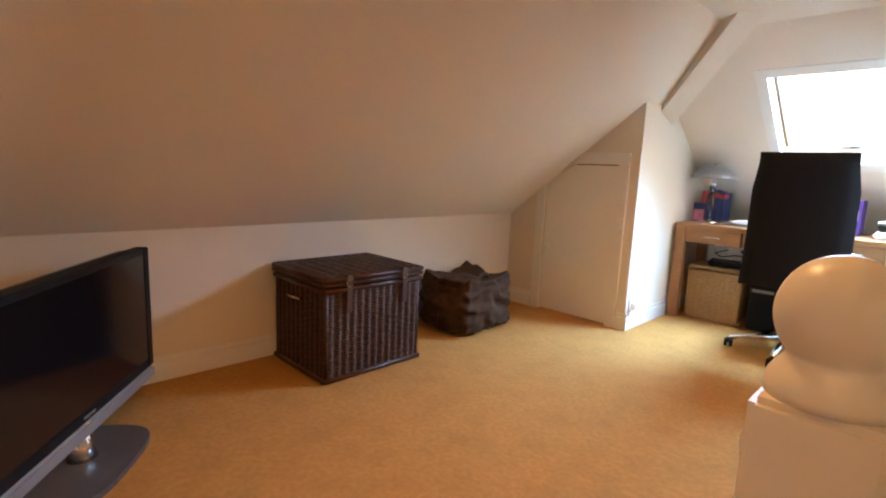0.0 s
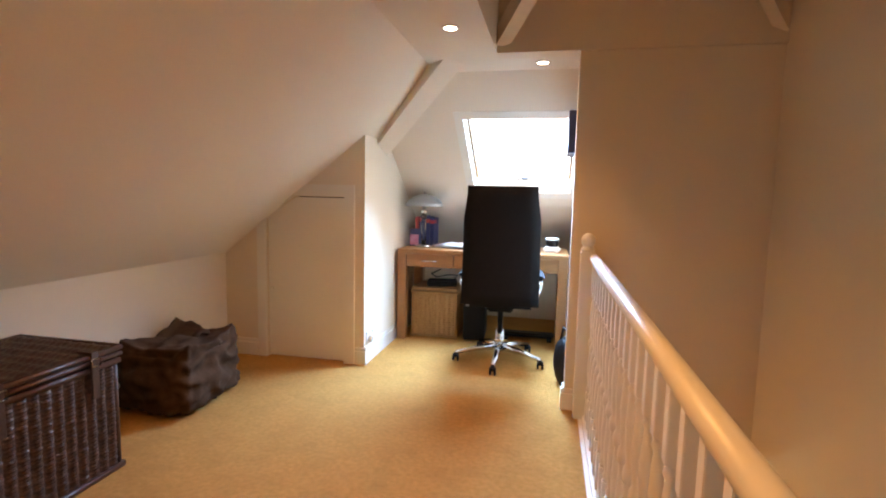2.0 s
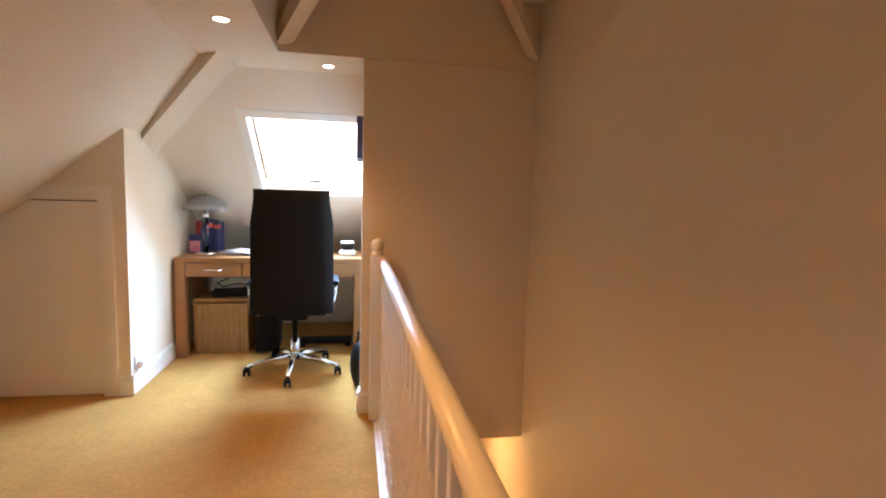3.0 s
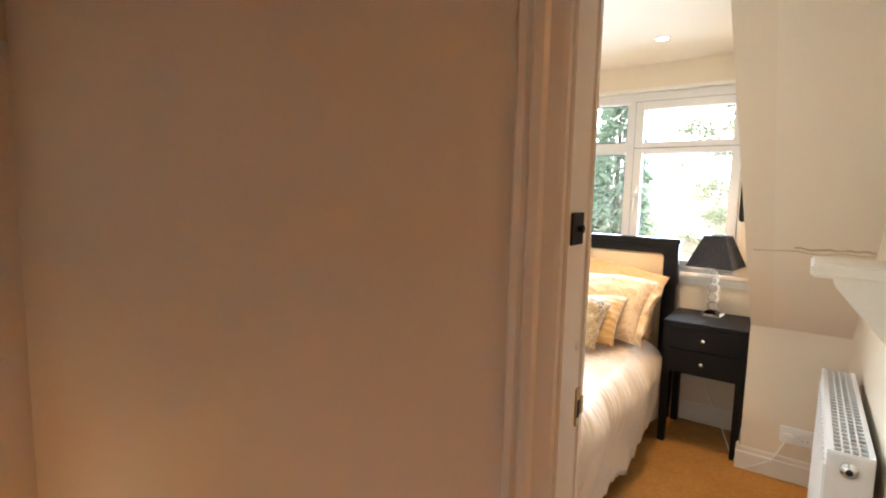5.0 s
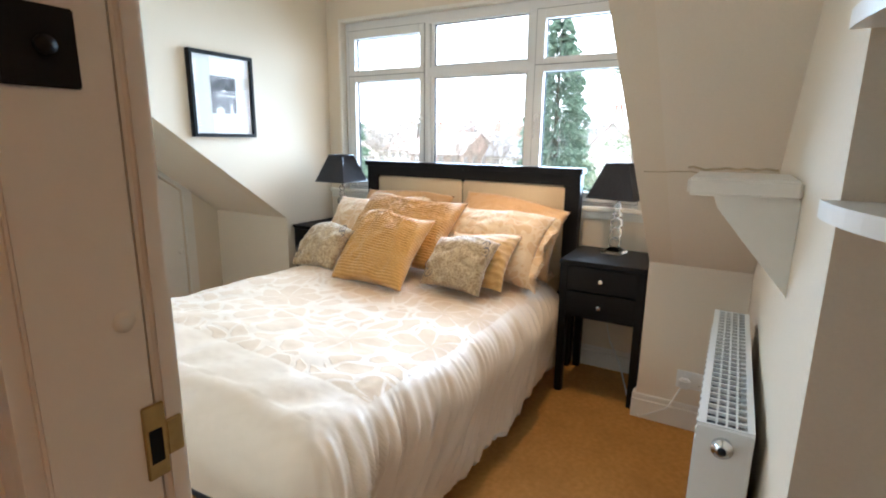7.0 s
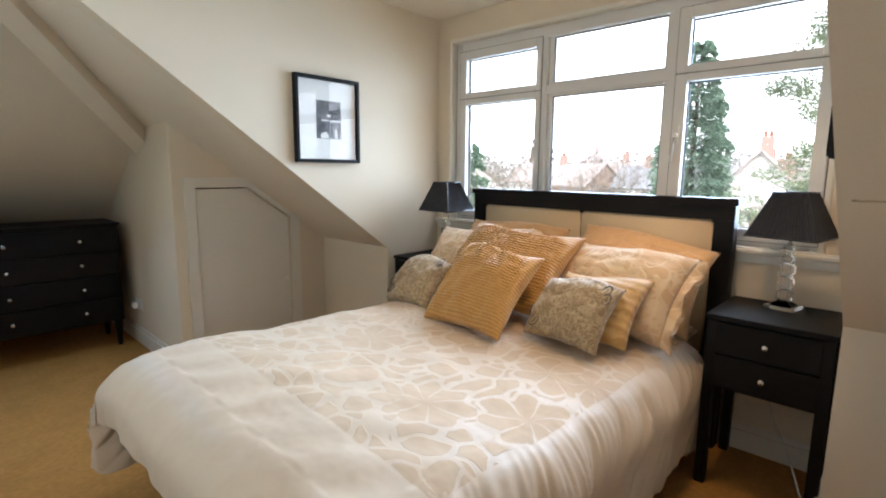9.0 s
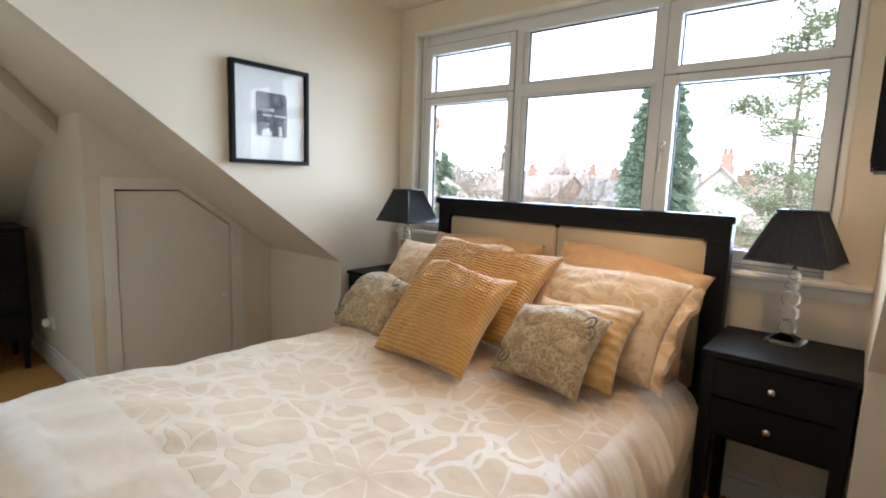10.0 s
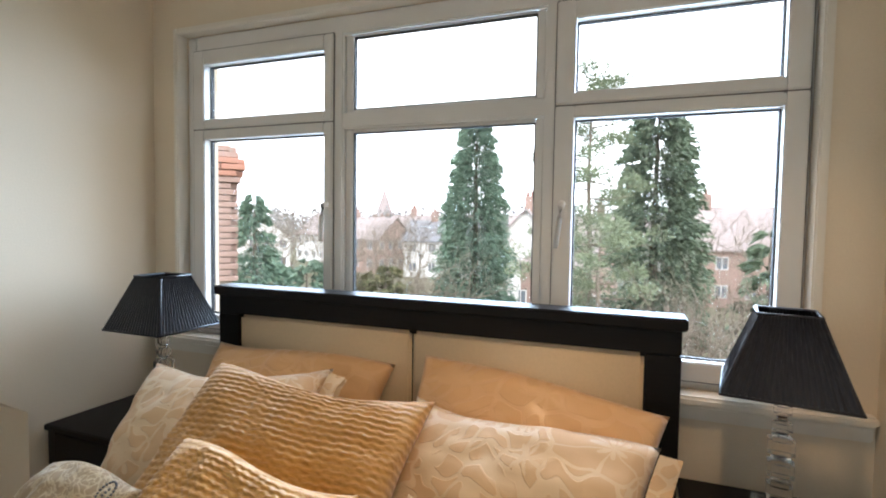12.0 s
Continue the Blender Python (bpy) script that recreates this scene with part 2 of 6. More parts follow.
structure("wall_recess_side", boxes((0.639, 0.739, -0.5, -0.19, 0, 2.35)), WALL, "cream side wall of the shelved recess")
structure("wall_recess_back", boxes((0.0, 0.739, -0.6, -0.5, 0, 2.35)), WALL, "cream back wall of the shelved recess")
bm = prism(bmesh.new(), [(1.28, 0), (1.415, 0), (1.415, 1.17), (1.75, 1.17), (2.05, 0.955), (2.05, 0), (2.43, 0), (2.43, 0.72), (1.28, 1.57)], "y", 3.45, 3.55)
structure("wall_bedroom_eaves", bm, WALL, "cream gable wall holding a small eaves door")
bm = prism(bmesh.new(), [(3.55, 0), (5.2, 0), (5.2, 0.75), (4.0, 1.57), (3.55, 1.57)], "x", 1.28, 1.38)
structure("wall_bedroom_alcove", bm, WALL, "pale side wall of the bedroom alcove")
structure("wall_window", boxes((2.80, 3.0, 0.328, 2.70, 0, 0.96), (2.80, 3.0, 0.328, 2.70, 2.13, 2.3), (2.80, 3.0, 0.328, 0.475, 0.96, 2.13), (2.80, 3.0, 2.57, 2.70, 0.96, 2.13)), WALL, "cream dormer wall around the window")

# more materials
DARKWICKER = material("dark_stained_wicker", (0.022, 0.0095, 0.0065), 0.36, spec=0.4, grain=0.9, scale=60, bump=0.3, stain=0.4, stain_scale=9, colour2=(0.085, 0.036, 0.020))
RIMWICKER = material("red_brown_wrapped_cane", (0.060, 0.020, 0.010), 0.34, spec=0.45, grain=0.6, scale=50, bump=0.3, colour2=(0.022, 0.009, 0.006))
STRAP = material("brown_leather_strap", (0.05, 0.022, 0.012), 0.5, grain=0.4, scale=120, bump=0.2)
SUEDE = material("brown_faux_suede", (0.052, 0.026, 0.013), 0.9, grain=0.5, scale=30, bump=0.3, stain=0.4, stain_scale=7, colour2=(0.082, 0.043, 0.023), spec=0.2)
OAK = material("oiled_oak", (0.38, 0.165, 0.055), 0.45, grain=0.5, scale=14, bump=0.06, stain=0.2, colour2=(0.24, 0.115, 0.045), stretch=(0.5, 6, 6))
PINE = material("varnished_pine", (0.24, 0.135, 0.06), 0.4, grain=0.4, scale=12, bump=0.03, colour2=(0.18, 0.10, 0.045), stretch=(1, 8, 8))
RATTAN = material("natural_rattan", (0.40, 0.23, 0.09), 0.6, grain=0.6, scale=70, bump=0.3, stain=0.3, stain_scale=12, colour2=(0.28, 0.16, 0.06))
LEATHER = material("black_leather", (0.008, 0.007, 0.008), 0.5, spec=0.12, grain=0.3, scale=60, bump=0.15, colour2=(0.013, 0.012, 0.012), bump_scale=180)
BLACK = material("black_plastic", (0.008, 0.008, 0.009), 0.5, spec=0.18, grain=0.2, scale=50)
SCREEN = material("glossy_dark_screen", (0.006, 0.006, 0.008), 0.12)
SILVER = material("silver_plastic", (0.30, 0.30, 0.305), 0.35, metal=0.4, grain=0.1, scale=80)
GUNMETAL = material("dark_silver_paint", (0.15, 0.15, 0.155), 0.3, metal=0.6, grain=0.1, scale=80)
CHROME = material("polished_chrome", (0.75, 0.75, 0.76), 0.12, metal=1.0)
WHITE = material("white_plastic", (0.80, 0.79, 0.76), 0.35, grain=0.03)
PAPER = material("white_paper", (0.82, 0.82, 0.82), 0.8, grain=0.08, scale=30)
BLUEBOX = material("navy_book_cover", (0.025, 0.035, 0.11), 0.5, grain=0.3, scale=20)
REDBOX = material("red_book_cover", (0.55, 0.05, 0.04), 0.5, grain=0.3, scale=20)
PINK = material("pink_print", (0.62, 0.18, 0.25), 0.5, grain=0.4, scale=25, colour2=(0.8, 0.5, 0.5))
PURPLE = material("purple_folder", (0.10, 0.05, 0.30), 0.5, grain=0.2)
ORANGE = material("orange_canvas", (0.62, 0.20, 0.07), 0.7, grain=0.5, scale=12, colour2=(0.35, 0.06, 0.03))
CLOTH_LAMP = emitter("lit_lamp_shade", (1.0, 0.80, 0.48), 2.2)
BULB = emitter("lit_bulb", (1.0, 0.9, 0.75), 14)


def glass_material(name, rough=0.0, tint=(1, 1, 1)):
    m = bpy.data.materials.new(name)
    m.use_nodes = True
    b = m.node_tree.nodes["Principled BSDF"]
    b.inputs["Base Color"].default_value = (*tint, 1)
    b.inputs["Transmission Weight"].default_value, b.inputs["Roughness"].default_value, b.inputs["IOR"].default_value = 1.0, rough, 1.45
    return m


def pane_material(name):
    m = bpy.data.materials.new(name)
    m.use_nodes = True
    n, l = m.node_tree.nodes, m.node_tree.links
    n.remove(n["Principled BSDF"])
    t, g, x = n.new("ShaderNodeBsdfTransparent"), n.new("ShaderNodeBsdfGlossy"), n.new("ShaderNodeMixShader")
    g.inputs["Roughness"].default_value = 0.02
    x.inputs[0].default_value = 0.035
    l.new(t.outputs[0], x.inputs[1])
    l.new(g.outputs[0], x.inputs[2])
    l.new(x.outputs[0], n["Material Output"].inputs[0])
    return m


GLASS = glass_material("clear_crystal")
PANE = pane_material("window_pane_glass")


def rounded(bm, x0, x1, y0, y1, z0, z1, r=0.01, seg=3):
    return box(bm, x0, x1, y0, y1, z0, z1, bevel=r, seg=seg)


def B(x0, x1, y0, y1, z0, z1, r=0.004, seg=2):
    return box(bmesh.new(), x0, x1, y0, y1, z0, z1, bevel=r, seg=seg)


def skirting(name, x0, x1, y0, y1, along):
    """A moulded skirting board: a plain board with a stepped top."""
    bm = boxes((x0, x1, y0, y1, 0, 0.095), bevel=0.002)
    if along == "y":
        s = 0.4 * (x1 - x0)
        box(bm, x0 if name.endswith("w") else x0 + s, x1 - s if name.endswith("w") else x1, y0, y1, 0.095, 0.125, bevel=0.004)
    else:
        s = 0.4 * (y1 - y0)
        box(bm, x0, x1, y0 + s, y1, 0.095, 0.125, bevel=0.004)
    return tagged(part("baseboard", bm, TRIM), "white painted skirting board", "baseboard", kind="structure")


skirting("w", -3.43, -3.412, -1.3, 3.432, "y")
skirting("n", -3.412, -3.17, 3.432, 3.45, "x")
skirting("w", -2.35, -2.332, 3.45, 5.2, "y")
skirting("n", -2.415, -2.332, 3.432, 3.45, "x")
skirting("n", -1.003, -0.985 + 0.09, 3.032, 3.05, "x")
skirting("e", -1.003, -0.985, 3.05, 3.15, "y")
skirting("e", -0.908, -0.89, 3.15, 5.2, "y")
skirting("e", 2.312, 2.33, -0.09, 0.346, "y")
skirting("s", 2.33, 2.80, 0.328, 0.346, "x")
skirting("e", 2.782, 2.80, 0.346, 2.69, "y")
skirting("n", 2.33, 2.80, 2.682, 2.70, "x")
skirting("e", 2.312, 2.33, 2.682, 3.432, "y")
skirting("n", 2.12, 2.312, 3.432, 3.45, "x")
skirting("e", 1.262, 1.28, 3.45, 5.2, "y")
skirting("n", 1.262, 1.345, 3.432, 3.45, "x")


def eaves_door(label, pts, knob_x, arch):
    """A plain board door with a clipped corner, its architrave and knob. pts: outline in x and z."""
    d = tagged(new("eaves_door"), label, "door", group="eaves doors")
    part("leaf", prism(bmesh.new(), pts, "y", 3.458, 3.49), TRIM, d)
    xs = [p[0] for p in pts]
    # black sheet put behind the leaf to draw the gap's shadow line
    part("gap_shade", B(min(xs) - 0.02, max(xs) + 0.02, 3.497, 3.515, 0.002, 1.20, 0.001), BLACK, d, "black sheet standing in for the shade in the gap")
    for a in arch:
        part("architrave", prism(bmesh.new(), a, "y", 3.434, 3.4505), TRIM, d)
    k = lathe(bmesh.new(), [(0.007, 0), (0.007, 0.012), (0.016, 0.02), (0.019, 0.03), (0.014, 0.039), (0, 0.042)], 16, m=pose(knob_x, 3.458, 0.51, 90, 0, 0))
    part("knob", k, TRIM, d)
    return d


eaves_door("small white painted eaves door with a clipped corner, shut", [(-3.084, 0.01), (-2.506, 0.01), (-2.506, 1.169), (-2.862, 1.169), (-3.084, 1.028)], -3.05,
           [[(-3.165, 0), (-3.094, 0), (-3.094, 1.032), (-3.165, 1.055)], [(-2.496, 0), (-2.42, 0), (-2.42, 1.26), (-2.496, 1.18)],
            [(-2.864, 1.18), (-2.496, 1.18), (-2.42, 1.26), (-2.86, 1.26)], [(-3.094, 1.032), (-2.864, 1.18), (-2.86, 1.26), (-3.165, 1.055)]])
eaves_door("small white eaves door with a clipped corner beside the bed, shut", [(1.421, 0.01), (2.044, 0.01), (2.044, 0.95), (1.748, 1.162), (1.421, 1.162)], 2.0,
           [[(1.345, 0), (1.411, 0), (1.411, 1.174), (1.345, 1.235)], [(2.054, 0), (2.12, 0), (2.12, 0.985), (2.054, 0.957)],
            [(1.411, 1.174), (1.752, 1.174), (1.775, 1.235), (1.345, 1.235)], [(1.752, 1.174), (2.054, 0.957), (2.12, 0.985), (1.775, 1.235)]])

# stairs and lower hall
stairs = tagged(new("staircase"), "carpeted stairs falling away under the end wall", "stairs", kind="structure")
for i in range(1, 13):
    part("step", B(-0.87, 0.0, 0.5 + (i - 1) * 0.235, 0.5 + i * 0.235 + 0.02, -0.195 * i - 0.2, -0.195 * i, 0.01), CARPET, stairs)
structure("wall_hall", boxes((-0.97, -0.87, 0.45, 3.05, -2.7, -0.2), (-0.97, -0.87, 3.05, 5.3, -2.7, -0.2), (-0.97, -0.56, 5.2, 5.3, -2.7, -0.2), (-0.06, 0, 5.2, 5.3, -2.7, -0.2), (-0.56, -0.06, 5.2, 5.3, -2.7, -2.4), (-0.56, -0.06, 5.2, 5.3, -1.42, -0.2), (-0.97, 0, 0.35, 0.45, -2.7, -0.2)), WALL, "cream walls of the lower hall")
structure("floor_hall", boxes((-0.97, 0.1, 0.35, 5.3, -2.8, -2.7)), CARPET, "carpeted floor of the lower hall")
hd = tagged(new("hall_door"), "white half-glazed door with frosted glass in the hall below", "door")
for a in ((-0.80, -0.52, -2.7, -0.72), (-0.10, -0.02, -2.7, -0.72), (-0.52, -0.10, -2.7, -2.36), (-0.52, -0.10, -1.46, -0.72)):
    part("leaf_rail", B(a[0], a[1], 5.155, 5.195, a[2], a[3], 0.004), TRIM, hd)
o = part("pane", B(-0.52, -0.10, 5.172, 5.178, -2.36, -1.46, 0.0005), glass_material("frosted_door_glass", 0.6), hd, "frosted glass pane")
o.visible_shadow = False
part("glazing_bar", B(-0.325, -0.295, 5.160, 5.171, -2.36, -1.46, 0.002), TRIM, hd)
pend = thing("pendant_lamp", "lit cream drum pendant hanging in the hall below", "lamp", -0.41, 3.42, -0.47)
bm = bmesh.new()
lathe(bm, [(0.155, -0.105), (0.155, 0.105), (0.150, 0.105), (0.150, -0.105)], 28)
part("shade", bm, CLOTH_LAMP, pend)
part("flex", tube(bmesh.new(), [(0, 0, 0.04), (0, 0, 0.27)], 0.004), WHITE, pend)
part("bulb_holder", lathe(bmesh.new(), [(0.02, 0.0), (0.022, 0.05), (0.01, 0.06)], 12), WHITE, pend)

# balustrade
bal = tagged(new("stair_balustrade"), "white painted balustrade with turned spindles along the stairwell", "balustrade")
RX = -0.865


def newel(y, x0, z0, dz=0.0):
    bm = bmesh.new()
    box(bm, x0 - 0.037, x0 + 0.037, y - 0.037, y + 0.037, z0, 0.925, bevel=0.005)
    prof = [(0.0, 0.925), (0.0362, 0.925), (0.0366, 0.931), (0.0352, 0.9375), (0.0312, 0.944), (0.0275, 0.949), (0.0262, 0.952)]
    prof += [(0.0365 * math.cos(radians(a)), 0.981 + 0.039 * math.sin(radians(a))) for a in range(-44, 90, 8)] + [(0, 1.020)]
    lathe(bm, prof, 32, (x0, y))
    bmesh.ops.translate(bm, vec=(0, 0, dz), verts=bm.verts[:])
    return bm


def round_handrail(y0, y1):
    bm = bmesh.new()
    prof = []
    for k in range(20):
        a = 2 * math.pi * k / 20
        c, s = math.cos(a), math.sin(a)
        prof.append((RX - 0.001 + 0.025 * c, 0.890 + 0.023 * s * (1.15 if s < 0 else 1)))
    return prism(bm, prof, "y", y0, y1)


part("newel_post", newel(0.436, -0.838, -0.3, 0.028), TRIM, bal)
part("newel_post", newel(2.96, -0.90, 0.0), TRIM, bal)
part("handrail", round_handrail(0.468, 2.93), TRIM, bal, smooth=True)
part("base_rail", B(RX - 0.026, RX + 0.026, 0.54, 2.905, 0.0, 0.035, 0.006), TRIM, bal)
spindle_mesh = None
for i in range(22):
    if spindle_mesh is None:
        bm = boxes((-0.016, 0.016, -0.016, 0.016, 0.03, 0.19), (-0.016, 0.016, -0.016, 0.016, 0.72, 0.875), bevel=0.002)
        lathe(bm, [(0.016, 0.19), (0.011, 0.20), (0.016, 0.212), (0.010, 0.225), (0.014, 0.27), (0.0165, 0.33), (0.012, 0.40), (0.010, 0.425), (0.016, 0.437), (0.018, 0.455), (0.016, 0.473), (0.010, 0.485),
                   (0.012, 0.52), (0.0165, 0.60), (0.013, 0.66), (0.010, 0.685), (0.016, 0.70), (0.011, 0.71), (0.016, 0.72)], 10)
        spindle_mesh = mesh_of("spindle", bm, TRIM)
    o = new("spindle", spindle_mesh)
    o.parent, o.location = bal, (RX, 0.60 + i * 0.107, 0)
structure("trim_stair_edge", boxes((RX - 0.045, RX + 0.045, 0.52, 3.05, -0.24, 0.0045), bevel=0.004), TRIM, "white painted edge board of the stairwell")

# television
tv = thing("television", "silver and black flat television on a low floor stand", "television", -2.85, 0.31, 0.0, -37.1)
hw = 0.52
part("screen", B(-hw + 0.045, hw - 0.045, 0.026, 0.031, 0.205, 0.675, 0.001), SCREEN, tv, "dark glossy screen")
bm = boxes((-hw, -hw + 0.045, -0.02, 0.034, 0.165, 0.70), (hw - 0.045, hw, -0.02, 0.034, 0.165, 0.70), (-hw + 0.045, hw - 0.045, -0.02, 0.034, 0.675, 0.70), (-hw + 0.045, hw - 0.045, -0.02, 0.034, 0.165, 0.205), bevel=0.004)
part("bezel", bm, BLACK, tv, "black bezel")
part("speaker_bar", B(-hw, hw, -0.03, 0.040, 0.105, 0.165, 0.012, 3), SILVER, tv, "silver speaker bar")
part("badge", B(-0.035, 0.035, 0.034, 0.0365, 0.180, 0.190, 0.0008), SILVER, tv)
part("back_shell", B(-hw + 0.02, hw - 0.02, -0.09, -0.02, 0.14, 0.690, 0.03, 3), GUNMETAL, tv)
part("neck", lathe(bmesh.new(), [(0.05, 0.02), (0.035, 0.06), (0.035, 0.16)], 20), CHROME, tv)
bm = bmesh.new()
pts = [(0.03 + 0.26 * math.copysign(abs(math.cos(a)) ** 0.5, math.cos(a)), 0.0 + 0.18 * math.copysign(abs(math.sin(a)) ** 0.7, math.sin(a))) for a in [2 * math.pi * k / 40 for k in range(40)]]
prism(bm, pts, "z", 0.0, 0.022)
part("stand_plate", bm, GUNMETAL, tv, "rounded silver stand plate")


# wicker trunk
def woven_panel(w, h, nc, nr, depth, m):
    """A woven wall: rows of strands passing over and under upright stakes."""
    bm = bmesh.new()
    nu, nv = nc * 4, nr * 3
    vs = []
    for j in range(nv + 1):
        row = []
        for i in range(nu + 1):
            u, v = i / 4, j / 3
            r = int(v) % 2
            strand = abs(math.sin(math.pi * v))
            d = depth * (1.0 * abs(math.sin(math.pi * u)) ** 0.7 * (0.45 + 0.55 * strand) + 0.08 * math.sin(math.pi * (u + r)) + 0.2 * noise.noise((u * 1.7, v * 1.3, w)))
            row.append(bm.verts.new(m @ Vector((w * (i / nu - 0.5), -d, h * j / nv))))
        vs.append(row)
    for j in range(nv):
        for i in range(nu):
            bm.faces.new((vs[j][i], vs[j][i + 1], vs[j + 1][i + 1], vs[j + 1][i])).smooth = True
    return bm


def hamper(name, label, x0, x1, y0, y1, h, mat, nc, nr, dep, rim=None):
    t = tagged(new(name), label, "basket")
    cx, cy = (x0 + x1) / 2, (y0 + y1) / 2
    part("lining", B(x0 + 0.016, x1 - 0.016, y0 + 0.016, y1 - 0.016, 0.01, h - 0.02, 0.01), mat, t)
    for m, w, n in ((pose(x1 - 0.012, cy, 0.02, 0, 0, 90), y1 - y0 - 0.03, nc), (pose(x0 + 0.012, cy, 0.02, 0, 0, -90), y1 - y0 - 0.03, nc),
                    (pose(cx, y0 + 0.012, 0.02), x1 - x0 - 0.03, int(nc * 0.8)), (pose(cx, y1 - 0.012, 0.02, 0, 0, 180), x1 - x0 - 0.03, int(nc * 0.8))):
        part("woven_side", woven_panel(w, h - 0.04, n, nr, dep, m), mat, t)
    for x in (x0 + 0.014, x1 - 0.014):
        for y in (y0 + 0.014, y1 - 0.014):
            part("corner_post", tube(bmesh.new(), [(x, y, 0), (x, y, h)], 0.014, 10), mat, t)
    for z in (0.014, h - 0.014):
        bm = bmesh.new()
        for p, q in (((x0, y0), (x1, y0)), ((x1, y0), (x1, y1)), ((x1, y1), (x0, y1)), ((x0, y1), (x0, y0))):
            tube(bm, [(p[0], p[1], z), (q[0], q[1], z)], 0.009 if rim is None else 0.013, 8)
        part("rim", bm, rim or mat, t)
    return t


tr = hamper("wicker_trunk", "dark brown woven wicker trunk with leather straps on carpet", -3.394, -2.876, 1.31, 1.932, 0.49, DARKWICKER, 13, 30, 0.016, RIMWICKER)
lid = part("lid", B(-3.397, -2.873, 1.307, 1.935, 0.493, 0.533, 0.012, 3), DARKWICKER, tr)
part("lid_weave", woven_panel(0.60, 0.49, 9, 16, 0.014, Matrix(((0, 0, -1, -2.89), (1, 0, 0, 1.621), (0, -1, 0, 0.5355), (0, 0, 0, 1)))), DARKWICKER, lid)
bm = bmesh.new()
for p, q in (((-3.40, 1.304), (-2.87, 1.304)), ((-2.87, 1.304), (-2.87, 1.938)), ((-2.87, 1.938), (-3.40, 1.938)), ((-3.40, 1.938), (-3.40, 1.304))):
    tube(bm, [(p[0], p[1], 0.532), (q[0], q[1], 0.532)], 0.012, 8)
    tube(bm, [(p[0], p[1], 0.506), (q[0], q[1], 0.506)], 0.010, 8)
part("lid_rim", bm, RIMWICKER, lid)
for y in (1.44, 1.80):
    st = part("strap", boxes((-2.862, -2.853, y - 0.017, y + 0.017, 0.36, 0.545), (-2.93, -2.853, y - 0.017, y + 0.017, 0.545, 0.552), bevel=0.002), STRAP, tr, "brown leather strap")
    part("buckle", tube(bmesh.new(), [(-2.849, y - 0.02, 0.495), (-2.849, y + 0.02, 0.495), (-2.849, y + 0.02, 0.525), (-2.849, y - 0.02, 0.525), (-2.849, y - 0.02, 0.495)], 0.003, 6), CHROME, st)
part("carry_handle", tube(bmesh.new(), [(-3.19, 1.298, 0.40), (-3.19, 1.28, 0.405), (-3.08, 1.28, 0.405), (-3.08, 1.298, 0.40)], 0.008, 8), CHROME, tr, "metal carrying handle")


# bean bag
def beanbag():
    bm = bmesh.new()
    bmesh.ops.create_cube(bm, size=2)
    bmesh.ops.subdivide_edges(bm, edges=bm.edges[:], cuts=26, use_grid_fill=True)
    for v in bm.verts:
        p = v.co.copy()
        q = p.normalized() * 1.25
        s = p.lerp(q, 0.42) / 1.08
        up = (s.z + 1) / 2
        rim = max(0.0, s.x ** 2 + s.y ** 2 - 0.35)
        if s.z > 0.6:
            s.z = s.z - 0.30 + 0.40 * rim + 0.10 * noise.noise(p * 1.7)
        wr = noise.noise(Vector((p.x * 1.6, p.y * 1.6, p.z * 5))) * 0.05 + noise.noise(p * 4.5) * 0.035 - abs(noise.noise(p * 2.3 + Vector((3, 1, 2)))) * 0.22 + 0.10 * noise.noise(p * 1.1)
        n = s.normalized()
        s += n * wr
        s.x *= 1 + 0.10 * (1 - up)
        s.y *= 1 + 0.10 * (1 - up)
        v.co = Vector((s.x * 0.235, s.y * 0.29, max(0.0, (s.z + 0.97) * 0.215)))
    return bm


bb = thing("bean_bag", "slouched brown suede bean bag cube on carpet", "bean bag", -3.135, 2.62, 0.0, 6)
part("cover", beanbag(), SUEDE, bb, smooth=True)
part("carry_loop", tube(bmesh.new(), [(0.02, 0.05, 0.30), (0.03, 0.07, 0.345), (0.04, 0.12, 0.365), (0.05, 0.17, 0.350), (0.05, 0.19, 0.30)], [0.012, 0.016, 0.017, 0.016, 0.012], 8), SUEDE, bb)


def socket(x, y, z, facing, label, plug=False):
    s = thing("wall_socket", label, "socket", x, y, z, facing, group="wall sockets")
    part("face_plate", B(-0.073, 0.073, -0.009, 0.0, -0.043, 0.043, 0.003), WHITE, s)
    for dx in (-0.036, 0.036):
        part("switch", B(dx - 0.007, dx + 0.007, -0.013, -0.009, 0.012, 0.028, 0.001), WHITE, s)
        for px in (-0.011, 0.011):
            part("slot", B(dx + px - 0.003, dx + px + 0.003, -0.0095, -0.0085, -0.018, -0.014, 0.0005), BLACK, s)
    if plug:
        part("plug", B(-0.06, -0.012, -0.045, -0.009, -0.035, 0.012, 0.008), WHITE, s)
    return s


socket(-2.35, 3.56, 0.185, 90, "white double wall socket above the skirting", True)
socket(2.33, 0.085, 0.245, -90, "white double wall socket with a plug", True)
socket(1.28, 4.28, 0.30, -90, "white wall socket beside the chest of drawers", True)

